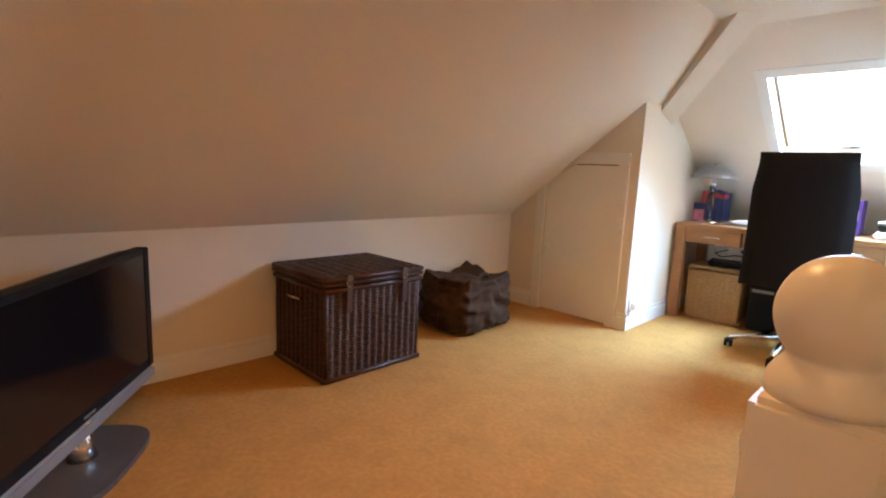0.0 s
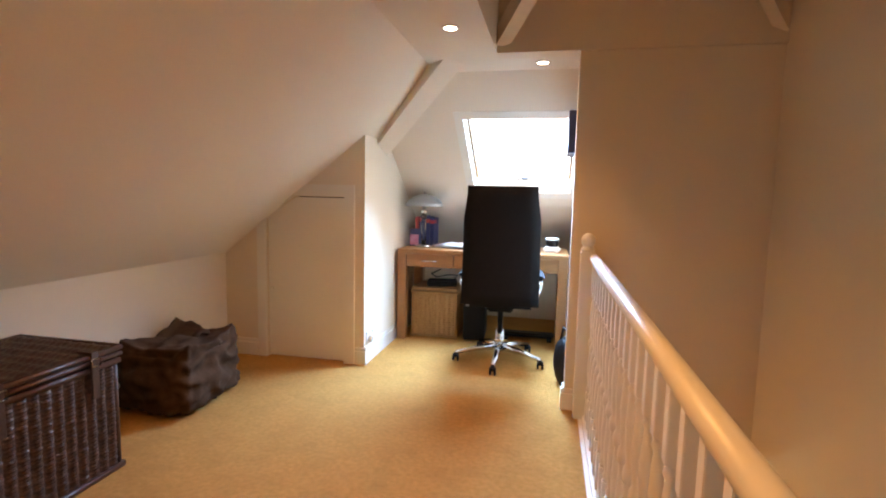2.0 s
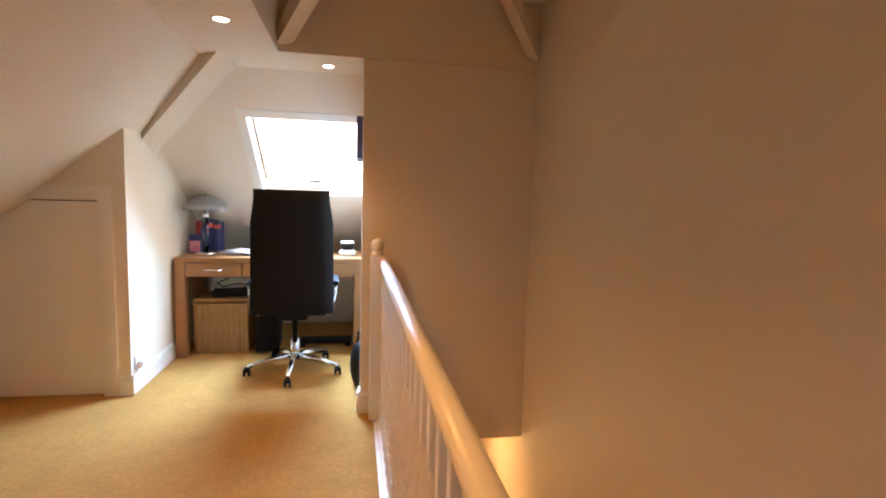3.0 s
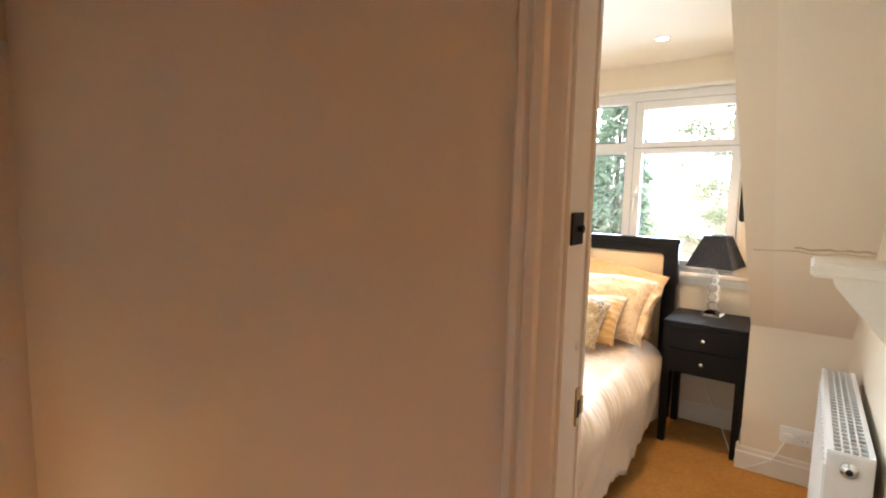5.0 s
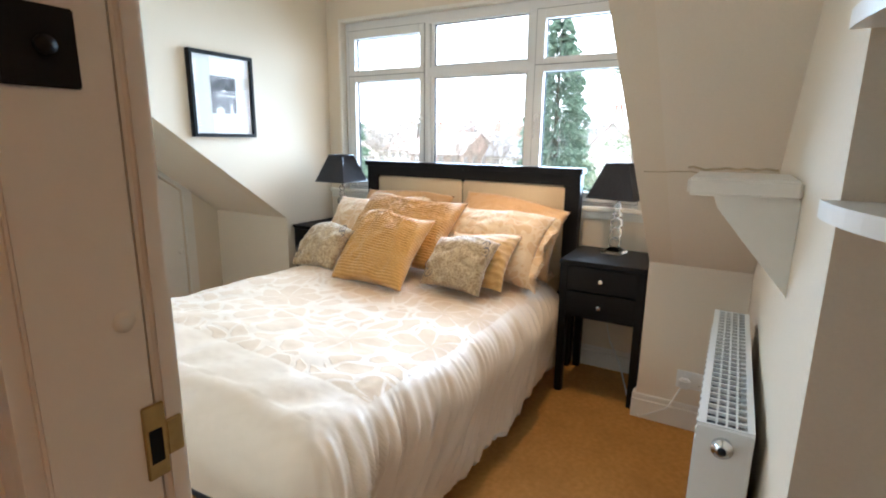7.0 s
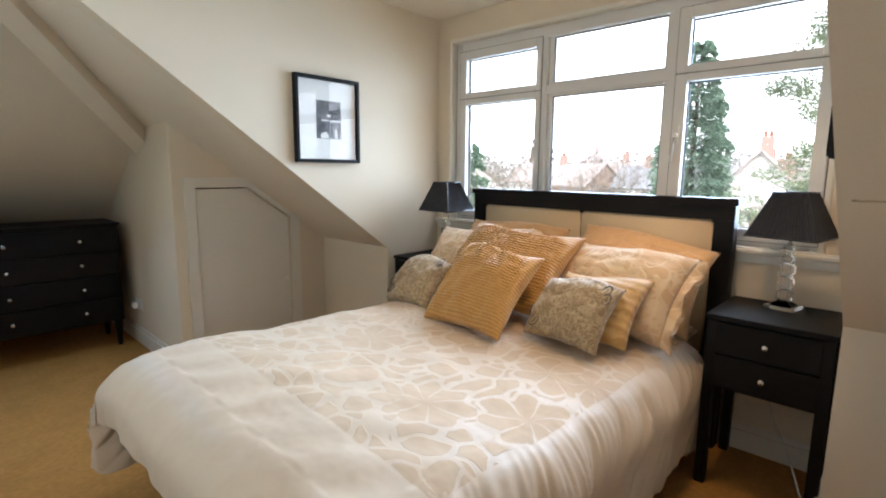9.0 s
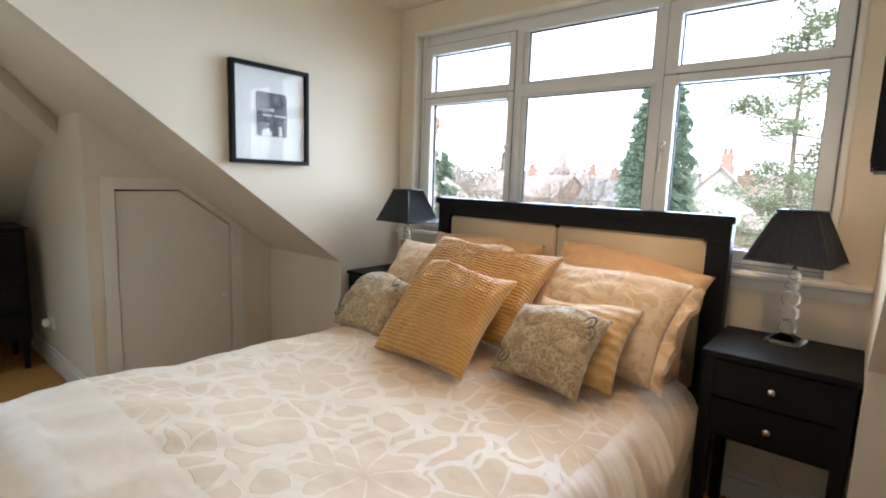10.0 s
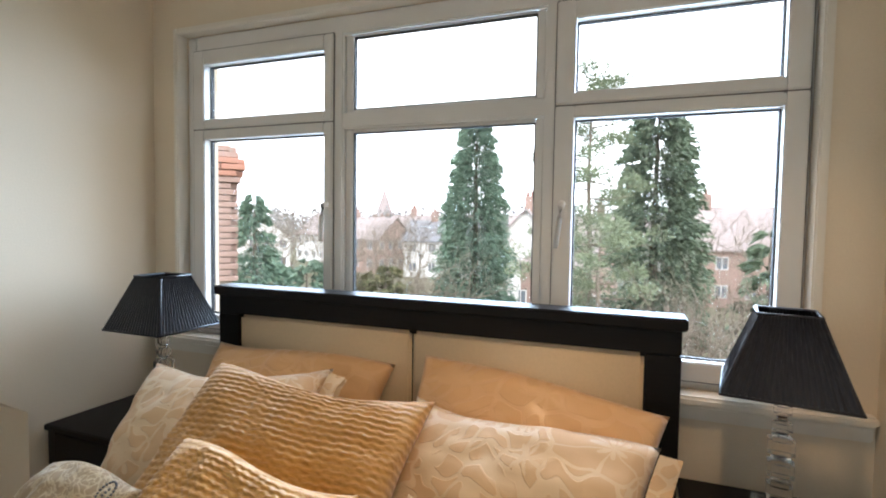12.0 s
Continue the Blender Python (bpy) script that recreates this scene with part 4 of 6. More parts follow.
DUVET = fabric("cream_damask_satin", (0.68, 0.55, 0.415), (0.63, 0.475, 0.325), 4.4, rough=0.68, sheen=0.15, mask=(("X", 0.92, "GREATER_THAN"), ("Y", 0.875, "GREATER_THAN"), ("Y", 2.165, "LESS_THAN"), ("Z", 0.47, "GREATER_THAN")))
SHAM = fabric("cream_damask_pillowcase", (0.76, 0.575, 0.375), (0.69, 0.465, 0.265), 7.0)
TAN = fabric("tan_satin", (0.74, 0.445, 0.215), (0.72, 0.425, 0.20), 5.0)
GOLD = fabric("gold_pleated_satin", (0.63, 0.335, 0.08), (0.48, 0.23, 0.042), 22.0, "pleat")
GOLD2 = fabric("gold_ruched_velvet", (0.58, 0.305, 0.075), (0.43, 0.21, 0.042), 18.0, "pleat")
BROCADE = fabric("silver_gold_brocade", (0.47, 0.345, 0.19), (0.30, 0.20, 0.10), 16.0, rough=0.6)
STRIPE = fabric("gold_striped_satin", (0.58, 0.35, 0.115), (0.45, 0.25, 0.07), 8.0, "pleat")

# bed
bed = tagged(new("bed"), "double bed with a dark wood frame and cream padded headboard", "bed")
HY0, HY1 = 0.771, 2.269
part("headboard_cap", B(2.680, 2.775, HY0 - 0.012, HY1 + 0.012, 1.150, 1.182, 0.004), EBONY, bed)
part("headboard_rail", B(2.694, 2.76, HY0, HY1, 1.085, 1.150, 0.003), EBONY, bed)
part("headboard_stile", B(2.694, 2.76, HY0, HY0 + 0.085, 0.0, 1.085, 0.003), EBONY, bed)
part("headboard_stile", B(2.694, 2.76, HY1 - 0.085, HY1, 0.0, 1.085, 0.003), EBONY, bed)
part("headboard_back", B(2.72, 2.755, HY0 + 0.085, HY1 - 0.085, 0.25, 1.085, 0.002), EBONY, bed)
for y0, y1 in ((HY0 + 0.087, 1.518), (1.522, HY1 - 0.087)):
    part("padded_panel", B(2.698, 2.722, y0, y1, 0.45, 1.083, 0.011, 4), UPHOLSTERY, bed, "cream padded panel", smooth=True)
for y in (HY0 + 0.08, HY1 - 0.12):
    part("side_rail", B(0.80, 2.694, y, y + 0.04, 0.20, 0.34, 0.004), EBONY, bed)
part("foot_rail", B(0.76, 0.80, HY0 + 0.01, HY1 - 0.01, 0.20, 0.34, 0.004), EBONY, bed)
for y in (HY0 + 0.04, HY1 - 0.04):
    bm = bmesh.new()
    bmesh.ops.create_cone(bm, cap_ends=True, segments=4, radius1=0.032, radius2=0.05, depth=0.28, matrix=pose(0.98, y + (0.10 if y < 1.5 else -0.10), 0.14, 0, 0, 45))
    part("leg", bm, EBONY, bed)
mt = tagged(new("mattress"), "thick white mattress on the bed frame", "mattress")
part("mattress_body", B(0.78, 2.68, HY0 + 0.09, HY1 - 0.09, 0.342, 0.535, 0.05, 4), WHITE, mt)


def duvet_mesh():
    """Cloth laid over the mattress: a padded top that rolls over the edges and hangs in folds."""
    bm = bmesh.new()
    nu, nv = 300, 300
    x_head, top = 2.52, 0.568
    length, half = 1.92, 0.74
    foot_drop, side_drop = 0.16, 0.40
    cy = 1.52

    def fold(s, r):
        """Distance past an edge turned into (outward, down)."""
        if s <= 0:
            return s, 0.0
        a = s / r
        if a < math.pi / 2:
            return r * math.sin(a), r * (1 - math.cos(a))
        return r, r + (s - r * math.pi / 2)

    rows = []
    for i in range(nu + 1):
        row = []
        u = i / nu
        s = u * (length + foot_drop)
        for j in range(nv + 1):
            v = 2 * j / nv - 1
            w = v * (half + side_drop)
            r = 0.155
            ox, dx = fold(s - (length - r), r)
            oy, dy = fold(abs(w) - (half - r), r)
            x = x_head - (length - r) - ox if s > length - r else x_head - s
            y = (half - r + oy) if abs(w) > half - r else abs(w)
            corner = min(dx, dy)
            down = max(dx, dy) + 0.25 * corner
            hang_x, hang_y = max(0.0, dx - r) / 0.4, max(0.0, dy - r) / 0.4
            # creases fan down and footwards from the seam, crisp and uneven
            f2 = math.sin(w * 17 + 2.0 * noise.noise((w * 3, 2, 0))) * 0.5 + math.sin(w * 41) * 0.25
            c = x + 0.75 * dy + 0.10 * noise.noise((x * 2.2, dy * 3, v))
            f1 = 0.0
            for q, k0, run in ((6.0, 0.8, 1.0), (14.0, 1.0, 1.6), (31.0, 0.6, 2.4)):
                f1 += k0 * (0.36 - 1.5 * abs(noise.noise((c * q, dy * run + q, 3.0 if v < 0 else 9.0))))
            f1 *= 0.65 + 0.7 * noise.noise((x * 3.1, dy * 4, 6.5))
            past = min(1.0, max(0.0, (abs(w) - 0.63) / 0.16))
            y += (0.072 * f1 + 0.004) * min(1, dy / 0.12) - 0.05 * hang_y * (0.3 if v < 0 else 0.1)
            x -= (0.045 * f2 + 0.02) * min(1, hang_x * 1.3) - 0.03 * hang_x
            k = min(1.0, corner / 0.25)
            if v < 0:
                x += 0.10 * k
                y -= 0.10 * k
            else:
                x -= 0.02 * k
                y += 0.20 * k * min(1.0, dy / 0.3)
            puff = 0.025 * (1 - (abs(w) / half) ** 2 if abs(w) < half else 0) + 0.03 * math.exp(-((s - length + 0.35) / 0.30) ** 2)
            z = top + 0.012 + 0.032 * max(-1.0, min(1.0, w / half)) + puff - down
            z += 0.010 * noise.noise((x * 3, w * 3, 5)) + 0.006 * noise.noise((x * 8, w * 8, 2))
            if s > 0.9 and dx == 0 and dy == 0:
                z += 0.006 * math.sin((x * 0.8 + w) * 30 + 3 * noise.noise((x * 3, w * 2, 8))) * min(1, (s - 0.9) * 1.5) * (0.5 + 0.5 * noise.noise((x * 2, w * 2, 3)))
            if dy < 0.12:
                z += 0.022 * f1 * past * (1 - dy / 0.12)
            if s > 1.45:
                # the plain foot border lies in broad soft folds that run to the corners
                g = noise.noise((x * 3.0 + 0.6 * w, w * 4.5 - x * 2, 12)) * 0.6 + 0.6 * (0.3 - abs(noise.noise((x * 5 + w * 2, w * 9, 15))))
                z += 0.009 * g * min(1, (s - 1.45) / 0.2)
            for at, line in ((1.60, s), (0.645, abs(w))):
                if (at == 1.60 and abs(w) < 0.66) or (at == 0.645 and s < 1.62):
                    z -= 0.0008 * math.exp(-((line - at) / 0.010) ** 2)
            row.append(bm.verts.new((x, cy + math.copysign(y, w), max(0.12, z))))
        rows.append(row)
    for i in range(nu):
        for j in range(nv):
            bm.faces.new((rows[i][j], rows[i + 1][j], rows[i + 1][j + 1], rows[i][j + 1])).smooth = True
    return bm


dv = tagged(new("duvet"), "cream satin damask duvet spread over the bed, hanging in folds", "duvet")
part("cover", duvet_mesh(), DUVET, dv, smooth=True)
part("sheet_edge", B(2.40, 2.70, 0.88, 2.16, 0.537, 0.575, 0.015, 3), SHAM, dv)


def pillow_mesh(w, h, t, seed, flange=0.0, ruche=0.0):
    """A stuffed cushion standing in y and z, with pinched corners."""
    bm = bmesh.new()
    n = 120 if ruche else 36
    for side in (-1, 1):
        rows = []
        for j in range(n + 1):
            row = []
            for i in range(n + 1):
                u, v = 2 * i / n - 1, 2 * j / n - 1
                yy = u * w / 2 * (1 - 0.10 * (1 - abs(v) ** 1.5) * abs(u) ** 6)
                zz = v * h / 2 * (1 - 0.10 * (1 - abs(u) ** 1.5) * abs(v) ** 6)
                e = max(0.0, (1 - u * u) * (1 - v * v))
                th = t / 2 * e ** 0.38
                if flange and (abs(u) > 1 - flange or abs(v) > 1 - flange):
                    th *= 0.25
                wr = 0.010 * noise.noise((u * 2.5 + seed, v * 2.5, side)) + 0.006 * noise.noise((u * 6, v * 6, seed + side))
                if ruche:
                    wr += ruche * (math.sin(v * 96 + 2.2 * noise.noise((u * 3, v * 3, seed)) + 0.9 * math.sin(u * 60 + seed)) + 0.6 * noise.noise((u * 26, v * 34, seed))) * min(1, e * 4)
                xx = side * th + wr * min(1, e * 5)
                sag = 0.02 * math.sin(u * 2.4 + seed) * (v + 1) / 2
                row.append(bm.verts.new((xx + 0.02 * v * v, yy, zz + sag)))
            rows.append(row)
        for j in range(n):
            for i in range(n):
                bm.faces.new((rows[j][i], rows[j][i + 1], rows[j + 1][i + 1], rows[j + 1][i])).smooth = True
    bmesh.ops.remove_doubles(bm, verts=bm.verts[:], dist=2e-4)
    return bm


def pillow(name, label, x, y, z, yaw, tilt, roll, w, h, t, mat, seed, flange=0.0, ruche=0.0, piping=True):
    p = new(name)
    p.matrix_world = Matrix.Translation((x, y, z)) @ Matrix.Rotation(radians(yaw), 4, "Z") @ Matrix.Rotation(radians(tilt), 4, "Y") @ Matrix.Rotation(radians(roll), 4, "X")
    tagged(p, label, "pillow" if name == "pillow" else "cushion", group="pillows on the bed")
    part("cover", pillow_mesh(w, h, t, seed, flange, ruche), mat, p, smooth=True)
    if mat is SHAM:
        # open flanged end that sags and ripples
        bm = bmesh.new()
        for lay in (-1, 1):
            rows = []
            for j in range(25):
                v = 2 * j / 24 - 1
                row = []
                for k in range(6):
                    f = k / 5
                    wave = 0.020 * f * math.sin(v * 7 + seed * 3) + 0.010 * f * math.sin(v * 15 + seed)
                    row.append(bm.verts.new((lay * (0.006 + 0.016 * f) * (1 - 0.6 * v * v) + wave, -w / 2 * (1 - 0.08 * (1 - v * v)) - 0.045 * f, v * h / 2 * (0.97 + 0.02 * f) - 0.012 * f)))
                rows.append(row)
            for j in range(24):
                for k in range(5):
                    bm.faces.new((rows[j][k], rows[j][k + 1], rows[j + 1][k + 1], rows[j + 1][k]))
        part("flange", bm, mat, p, smooth=True)
    if mat is BROCADE:
        for cy, cz, a in ((-0.36, 0.34, 30), (-0.40, 0.22, -10), (0.34, -0.34, 20), (0.40, -0.20, -30)):
            bm = bmesh.new()
            at = Matrix.Translation((-t * 0.27, cy * w, cz * h)) @ Matrix.Rotation(radians(a), 4, "X")
            for k in range(23):
                q = 2 * math.pi * k / 20
                p0 = (0, 0.017 * math.cos(q), 0.024 * math.sin(q)) if k < 20 else (0, 0, 0.008 * (k - 21))
                bmesh.ops.create_icosphere(bm, subdivisions=1, radius=0.0031, matrix=at @ Matrix.Translation(p0))
            part("beaded_leaf", bm, GREY2, p, "dark beaded leaf motif", smooth=True)
    return p


pillow("pillow", "plain tan satin pillow leaning on the headboard", 2.56, 1.16, 0.805, -2, 26, 6, 0.68, 0.44, 0.18, TAN, 1.3)
pillow("pillow", "plain tan satin pillow leaning on the headboard", 2.56, 1.90, 0.805, 3, 26, 3, 0.66, 0.44, 0.18, TAN, 2.3)
pillow("pillow", "cream damask pillow with a flanged edge", 2.36, 1.15, 0.785, -3, 38, 5, 0.60, 0.42, 0.20, SHAM, 3.1, flange=0.10)
pillow("pillow", "cream damask pillow with a flanged edge", 2.36, 1.98, 0.80, 4, 38, -4, 0.62, 0.43, 0.20, SHAM, 4.7, flange=0.10)
pillow("cushion", "large gold ruched cushion among the pillows", 2.22, 1.66, 0.835, 4, 50, 2, 0.66, 0.50, 0.16, GOLD2, 5.5, ruche=0.0030)
pillow("cushion", "gold pleated satin cushion at the front", 1.93, 1.577, 0.785, -2, 46, 0, 0.45, 0.45, 0.15, GOLD, 6.5, ruche=0.003)
pillow("cushion", "small silver brocade cushion with a beaded edge", 1.98, 2.04, 0.735, -1, 46, -1, 0.31, 0.30, 0.11, BROCADE, 7.5)
pillow("cushion", "small silver brocade cushion with a beaded edge", 2.00, 1.162, 0.742, -1, 41, 3, 0.34, 0.30, 0.11, BROCADE, 8.5)
pillow("cushion", "small gold striped satin cushion behind a brocade one", 2.13, 1.13, 0.745, 6, 48, 4, 0.38, 0.33, 0.10, STRIPE, 9.5)

# under the bed
gb = thing("storage_box", "dark green storage box pushed under the bed", "box", 0.99, 2.17, 0.0, 3)
part("box", B(-0.18, 0.18, -0.22, 0.22, 0, 0.13, 0.006), GREENBOX, gb)
part("lid", B(-0.185, 0.185, -0.225, 0.225, 0.13, 0.15, 0.006), GREENBOX, gb)
gc = thing("grey_blanket", "folded grey blanket stored under the bed", "blanket", 1.05, 1.62, 0.0, -5)
part("fold", B(-0.24, 0.24, -0.25, 0.25, 0, 0.16, 0.05, 4), GREYCLOTH, gc, smooth=True)


# nightstands and lamps
def nightstand(y0, y1, label):
    t = tagged(new("nightstand"), label, "nightstand", group="nightstands")
    part("top", B(2.365, 2.78, y0, y1, 0.715, 0.735, 0.003), EBONY, t)
    part("carcass", B(2.385, 2.77, y0 + 0.012, y1 - 0.012, 0.43, 0.715, 0.003), EBONY, t)
    yc = (y0 + y1) / 2
    for z0, z1 in ((0.445, 0.573), (0.58, 0.708)):
        d = part("drawer", B(2.371, 2.386, y0 + 0.045, y1 - 0.045, z0, z1, 0.003), EBONY, t)
        part("knob", lathe(bmesh.new(), [(0.005, 0), (0.005, 0.012), (0.012, 0.018), (0.013, 0.025), (0.008, 0.031), (0, 0.032)], 16, m=pose(2.371, yc, (z0 + z1) / 2, 0, -90, 0)), CHROME, d, "round chrome knob")
    for x in (2.372, 2.725):
        for y in (y0 + 0.008, y1 - 0.048):
            part("leg", B(x, x + 0.04, y, y + 0.04, 0, 0.43 if x > 2.5 else 0.715, 0.003), EBONY, t)
    return t


nightstand(0.33, 0.765, "black wood nightstand with two drawers beside the bed")
nightstand(2.285, 2.685, "black wood nightstand with two drawers in the dormer corner")


def bedside_lamp(y, x=2.62, rz=0.0):
    l = thing("table_lamp", "stacked crystal table lamp with a black pleated shade", "lamp", x, y, 0.7352, rz, group="bedside lamps")
    part("base", B(-0.056, 0.056, -0.056, 0.056, 0, 0.016, 0.004), GLASS, l, "square glass base")
    bm = bmesh.new()
    bmesh.ops.create_cone(bm, cap_ends=True, segments=4, radius1=0.058, radius2=0.030, depth=0.018, matrix=pose(0, 0, 0.025, 0, 0, 45))
    part("base_pyramid", bm, GLASS, l, "stepped glass foot")
    z = 0.034
    for k, (h, r) in enumerate(((0.048, 0.026), (0.048, 0.027), (0.048, 0.027), (0.034, 0.020), (0.034, 0.018))):
        part("crystal", rounded(bmesh.new(), -r, r, -r, r, z, z + h, 0.008, 2), GLASS, l, "faceted crystal block")
        z += h
        part("spacer", lathe(bmesh.new(), [(0.012, z), (0.012, z + 0.006)], 12), CHROME, l)
        z += 0.006
    part("stem", lathe(bmesh.new(), [(0.006, z), (0.006, 0.40)], 10), CHROME, l)
    bm = bmesh.new()
    b0, b1, z0, z1 = 0.127, 0.061, 0.303, 0.482
    for sx, sy in ((1, 0), (0, 1), (-1, 0), (0, -1)):
        n = 40
        rows = []
        for zz, hb in ((z0, b0), (z1, b1)):
            row = []
            for i in range(n + 1):
                u = 2 * i / n - 1
                off = hb + (0.0025 if i % 2 else -0.0005)
                row.append(bm.verts.new((sx * off - sy * u * hb, sy * off + sx * u * hb, zz)))
            rows.append(row)
        for i in range(n):
            bm.faces.new((rows[0][i], rows[0][i + 1], rows[1][i + 1], rows[1][i]))
    bmesh.ops.remove_doubles(bm, verts=bm.verts[:], dist=0.004)
    bmesh.ops.solidify(bm, geom=bm.faces[:], thickness=0.002)
    part("shade", bm, SHADE, l, "black pleated silk shade")
    for zz, hb in ((z0, b0), (z1, b1)):
        part("shade_trim", tube(bmesh.new(), [(hb, hb, zz), (-hb, hb, zz), (-hb, -hb, zz), (hb, -hb, zz), (hb, hb, zz)], 0.004, 6), SHADE, l)
    return l


bedside_lamp(0.555, 2.67, -10)
bedside_lamp(2.425, 2.60)
cb = tagged(new("lamp_cable"), "thin pale lamp cable hanging behind a nightstand", "cable")
part("flex", tube(bmesh.new(), [(2.70, 0.60, 0.70), (2.77, 0.62, 0.45), (2.74, 0.55, 0.20), (2.66, 0.47, 0.10), (2.5, 0.40, 0.03), (2.40, 0.37, 0.012), (2.295, 0.30, 0.012), (2.285, 0.18, 0.10), (2.30, 0.125, 0.23)], 0.004, 6), WHITE, cb)

# pictures
fp = tagged(new("framed_print"), "black-framed monochrome print with a wide white mount", "picture")
PX0, PX1, PZ0, PZ1, PY = 1.67, 2.092, 1.33, 1.803, 2.6995
for a in ((PX0, PX1, PZ0, PZ0 + 0.02), (PX0, PX1, PZ1 - 0.02, PZ1), (PX0, PX0 + 0.02, PZ0 + 0.02, PZ1 - 0.02), (PX1 - 0.02, PX1, PZ0 + 0.02, PZ1 - 0.02)):
    part("frame_bar", B(a[0], a[1], PY - 0.035, PY, a[2], a[3], 0.002), EBONY, fp)
part("mount", B(PX0 + 0.02, PX1 - 0.02, PY - 0.015, PY - 0.005, PZ0 + 0.02, PZ1 - 0.02, 0.001), MOUNT, fp)
pr = part("print", B(1.805, 1.970, PY - 0.017, PY - 0.015, 1.465, 1.675, 0.0005), GREY1, fp, "grey photographic print")
random.seed(7)
for x0, x1, z0, z1, dark in ((1.81, 1.965, 1.60, 1.672, 1), (1.84, 1.90, 1.585, 1.60, 0), (1.835, 1.965, 1.562, 1.570, 0), (1.83, 1.885, 1.467, 1.492, 0), (1.842, 1.872, 1.492, 1.512, 0),
                             (1.925, 1.945, 1.467, 1.515, 0), (1.81, 1.833, 1.467, 1.585, 1), (1.895, 1.915, 1.467, 1.55, 1), (1.948, 1.967, 1.467, 1.55, 1)):
    part("print_shape", B(x0, x1, PY - 0.0176, PY - 0.017, z0, z1, 0.0002), GREY2 if dark else MOUNT, pr)
for k in range(9):
    x, z = 1.82 + 0.125 * random.random(), 1.48 + 0.16 * random.random()
    part("print_shape", B(x, min(1.963, x + 0.012 + 0.03 * random.random()), PY - 0.0182, PY - 0.0176, z, min(1.663, z + 0.01 + 0.06 * random.random()), 0.0002), (GREY2, GREY1, GREY2)[k % 3], pr)
gl = part("glazing", B(PX0 + 0.02, PX1 - 0.02, PY - 0.024, PY - 0.022, PZ0 + 0.02, PZ1 - 0.02, 0.0005), PANE, fp)
gl.visible_shadow = False
wt = tagged(new("wall_television"), "flat black television mounted on the dormer side wall", "television")
part("case", B(1.93, 2.22, 0.345, 0.385, 1.335, 1.69, 0.006), BLACK, wt)
part("screen", B(1.945, 2.205, 0.385, 0.387, 1.352, 1.675, 0.001), SCREEN, wt)
part("bracket", B(2.00, 2.15, 0.328, 0.345, 1.45, 1.6, 0.002), BLACK, wt)

# radiator
rad = tagged(new("radiator"), "white double panel radiator with a slotted top grille", "radiator")
part("front_panel", B(0.935, 1.758, 0.018, 0.033, 0.13, 0.755, 0.005), WHITE, rad)
part("back_panel", B(0.935, 1.758, -0.068, -0.055, 0.13, 0.755, 0.005), WHITE, rad)
for x in (0.930, 1.756):
    part("end_cap", B(x, x + 0.006, -0.068, 0.034, 0.13, 0.772, 0.002), WHITE, rad)
part("convector", B(0.94, 1.75, -0.052, 0.012, 0.2, 0.70, 0.002), GREYCLOTH, rad, "dark convector fins")
gr = boxes((0.936, 1.756, 0.018, 0.033, 0.762, 0.774), (0.936, 1.756, -0.068, -0.055, 0.762, 0.774), *((0.936, 1.756, y - 0.002, y + 0.002, 0.764, 0.774) for y in (-0.0368, -0.0185, -0.0003)))
for k in range(28):
    x = 0.940 + k * 0.0298
    box(gr, x, x + 0.006, -0.055, 0.018, 0.765, 0.772)
part("top_grille", gr, WHITE, rad)
for k in range(20):
    x = 0.965 + k * 0.0405
    part("rib", B(x, x + 0.02, 0.0325, 0.037, 0.17, 0.72, 0.002), WHITE, rad)
v = part("valve", lathe(bmesh.new(), [(0.0, 0.0), (0.020, 0.002), (0.020, 0.014), (0.012, 0.016), (0.012, 0.02), (0, 0.02)], 20, m=pose(0.930, -0.015, 0.735, 0, -90, 0)), CHROME, rad, "chrome bleed valve")
part("valve_core", lathe(bmesh.new(), [(0.0, 0.0), (0.008, 0.0), (0.008, 0.006), (0, 0.006)], 12, m=pose(0.912, -0.015, 0.735, 0, -90, 0)), BLACK, v)
part("pipe", tube(bmesh.new(), [(0.90, -0.02, 0.0), (0.90, -0.02, 0.16), (0.935, -0.02, 0.16)], 0.008, 8), WHITE, rad)

# shelves
sh = tagged(new("bracket_shelf"), "thick white shelf on a triangular bracket above the radiator", "shelf")
part("board", B(1.012, 1.29, -0.0895, 0.108, 1.224, 1.26, 0.006, 3), TRIM, sh)
part("bracket", prism(bmesh.new(), [(-0.0895, 1.224), (0.058, 1.224), (0.050, 1.20), (-0.0895, 1.03)], "x", 1.035, 1.062), TRIM, sh)
part("cleat", B(1.055, 1.26, -0.0895, -0.07, 1.19, 1.222, 0.002), TRIM, sh)
for z in (1.240, 1.458):
    c = tagged(new("corner_shelf"), "white quarter-round shelf fixed in the wall recess", "shelf", group="recess shelves")
    pts = [(0.6385, -0.4995)] + [(0.6385 - 0.43 * math.sin(a), -0.4995 + 0.43 * math.cos(a)) for a in [radians(90 * k / 20) for k in range(21)]]
    part("board", prism(bmesh.new(), pts, "z", z, z + 0.022), TRIM, c)
    part("batten", B(0.62, 0.6385, -0.49, -0.15, z - 0.03, z, 0.002), TRIM, c)
ps = tagged(new("trim_plaster_crack"), "raised yellowed crack lines in the sloping plaster", "trim", kind="structure")


def crack(x0, y0, y1, seed, r):
    pts = []
    for k in range(22):
        y = y0 + (y1 - y0) * k / 21
        x = x0 + 0.02 * noise.noise((y * 9, seed, 0)) + 0.01 * noise.noise((y * 30, seed, 1))
        pts.append((x, y, east(x) - 0.0005))
    return tube(bmesh.new(), pts, r, 6)


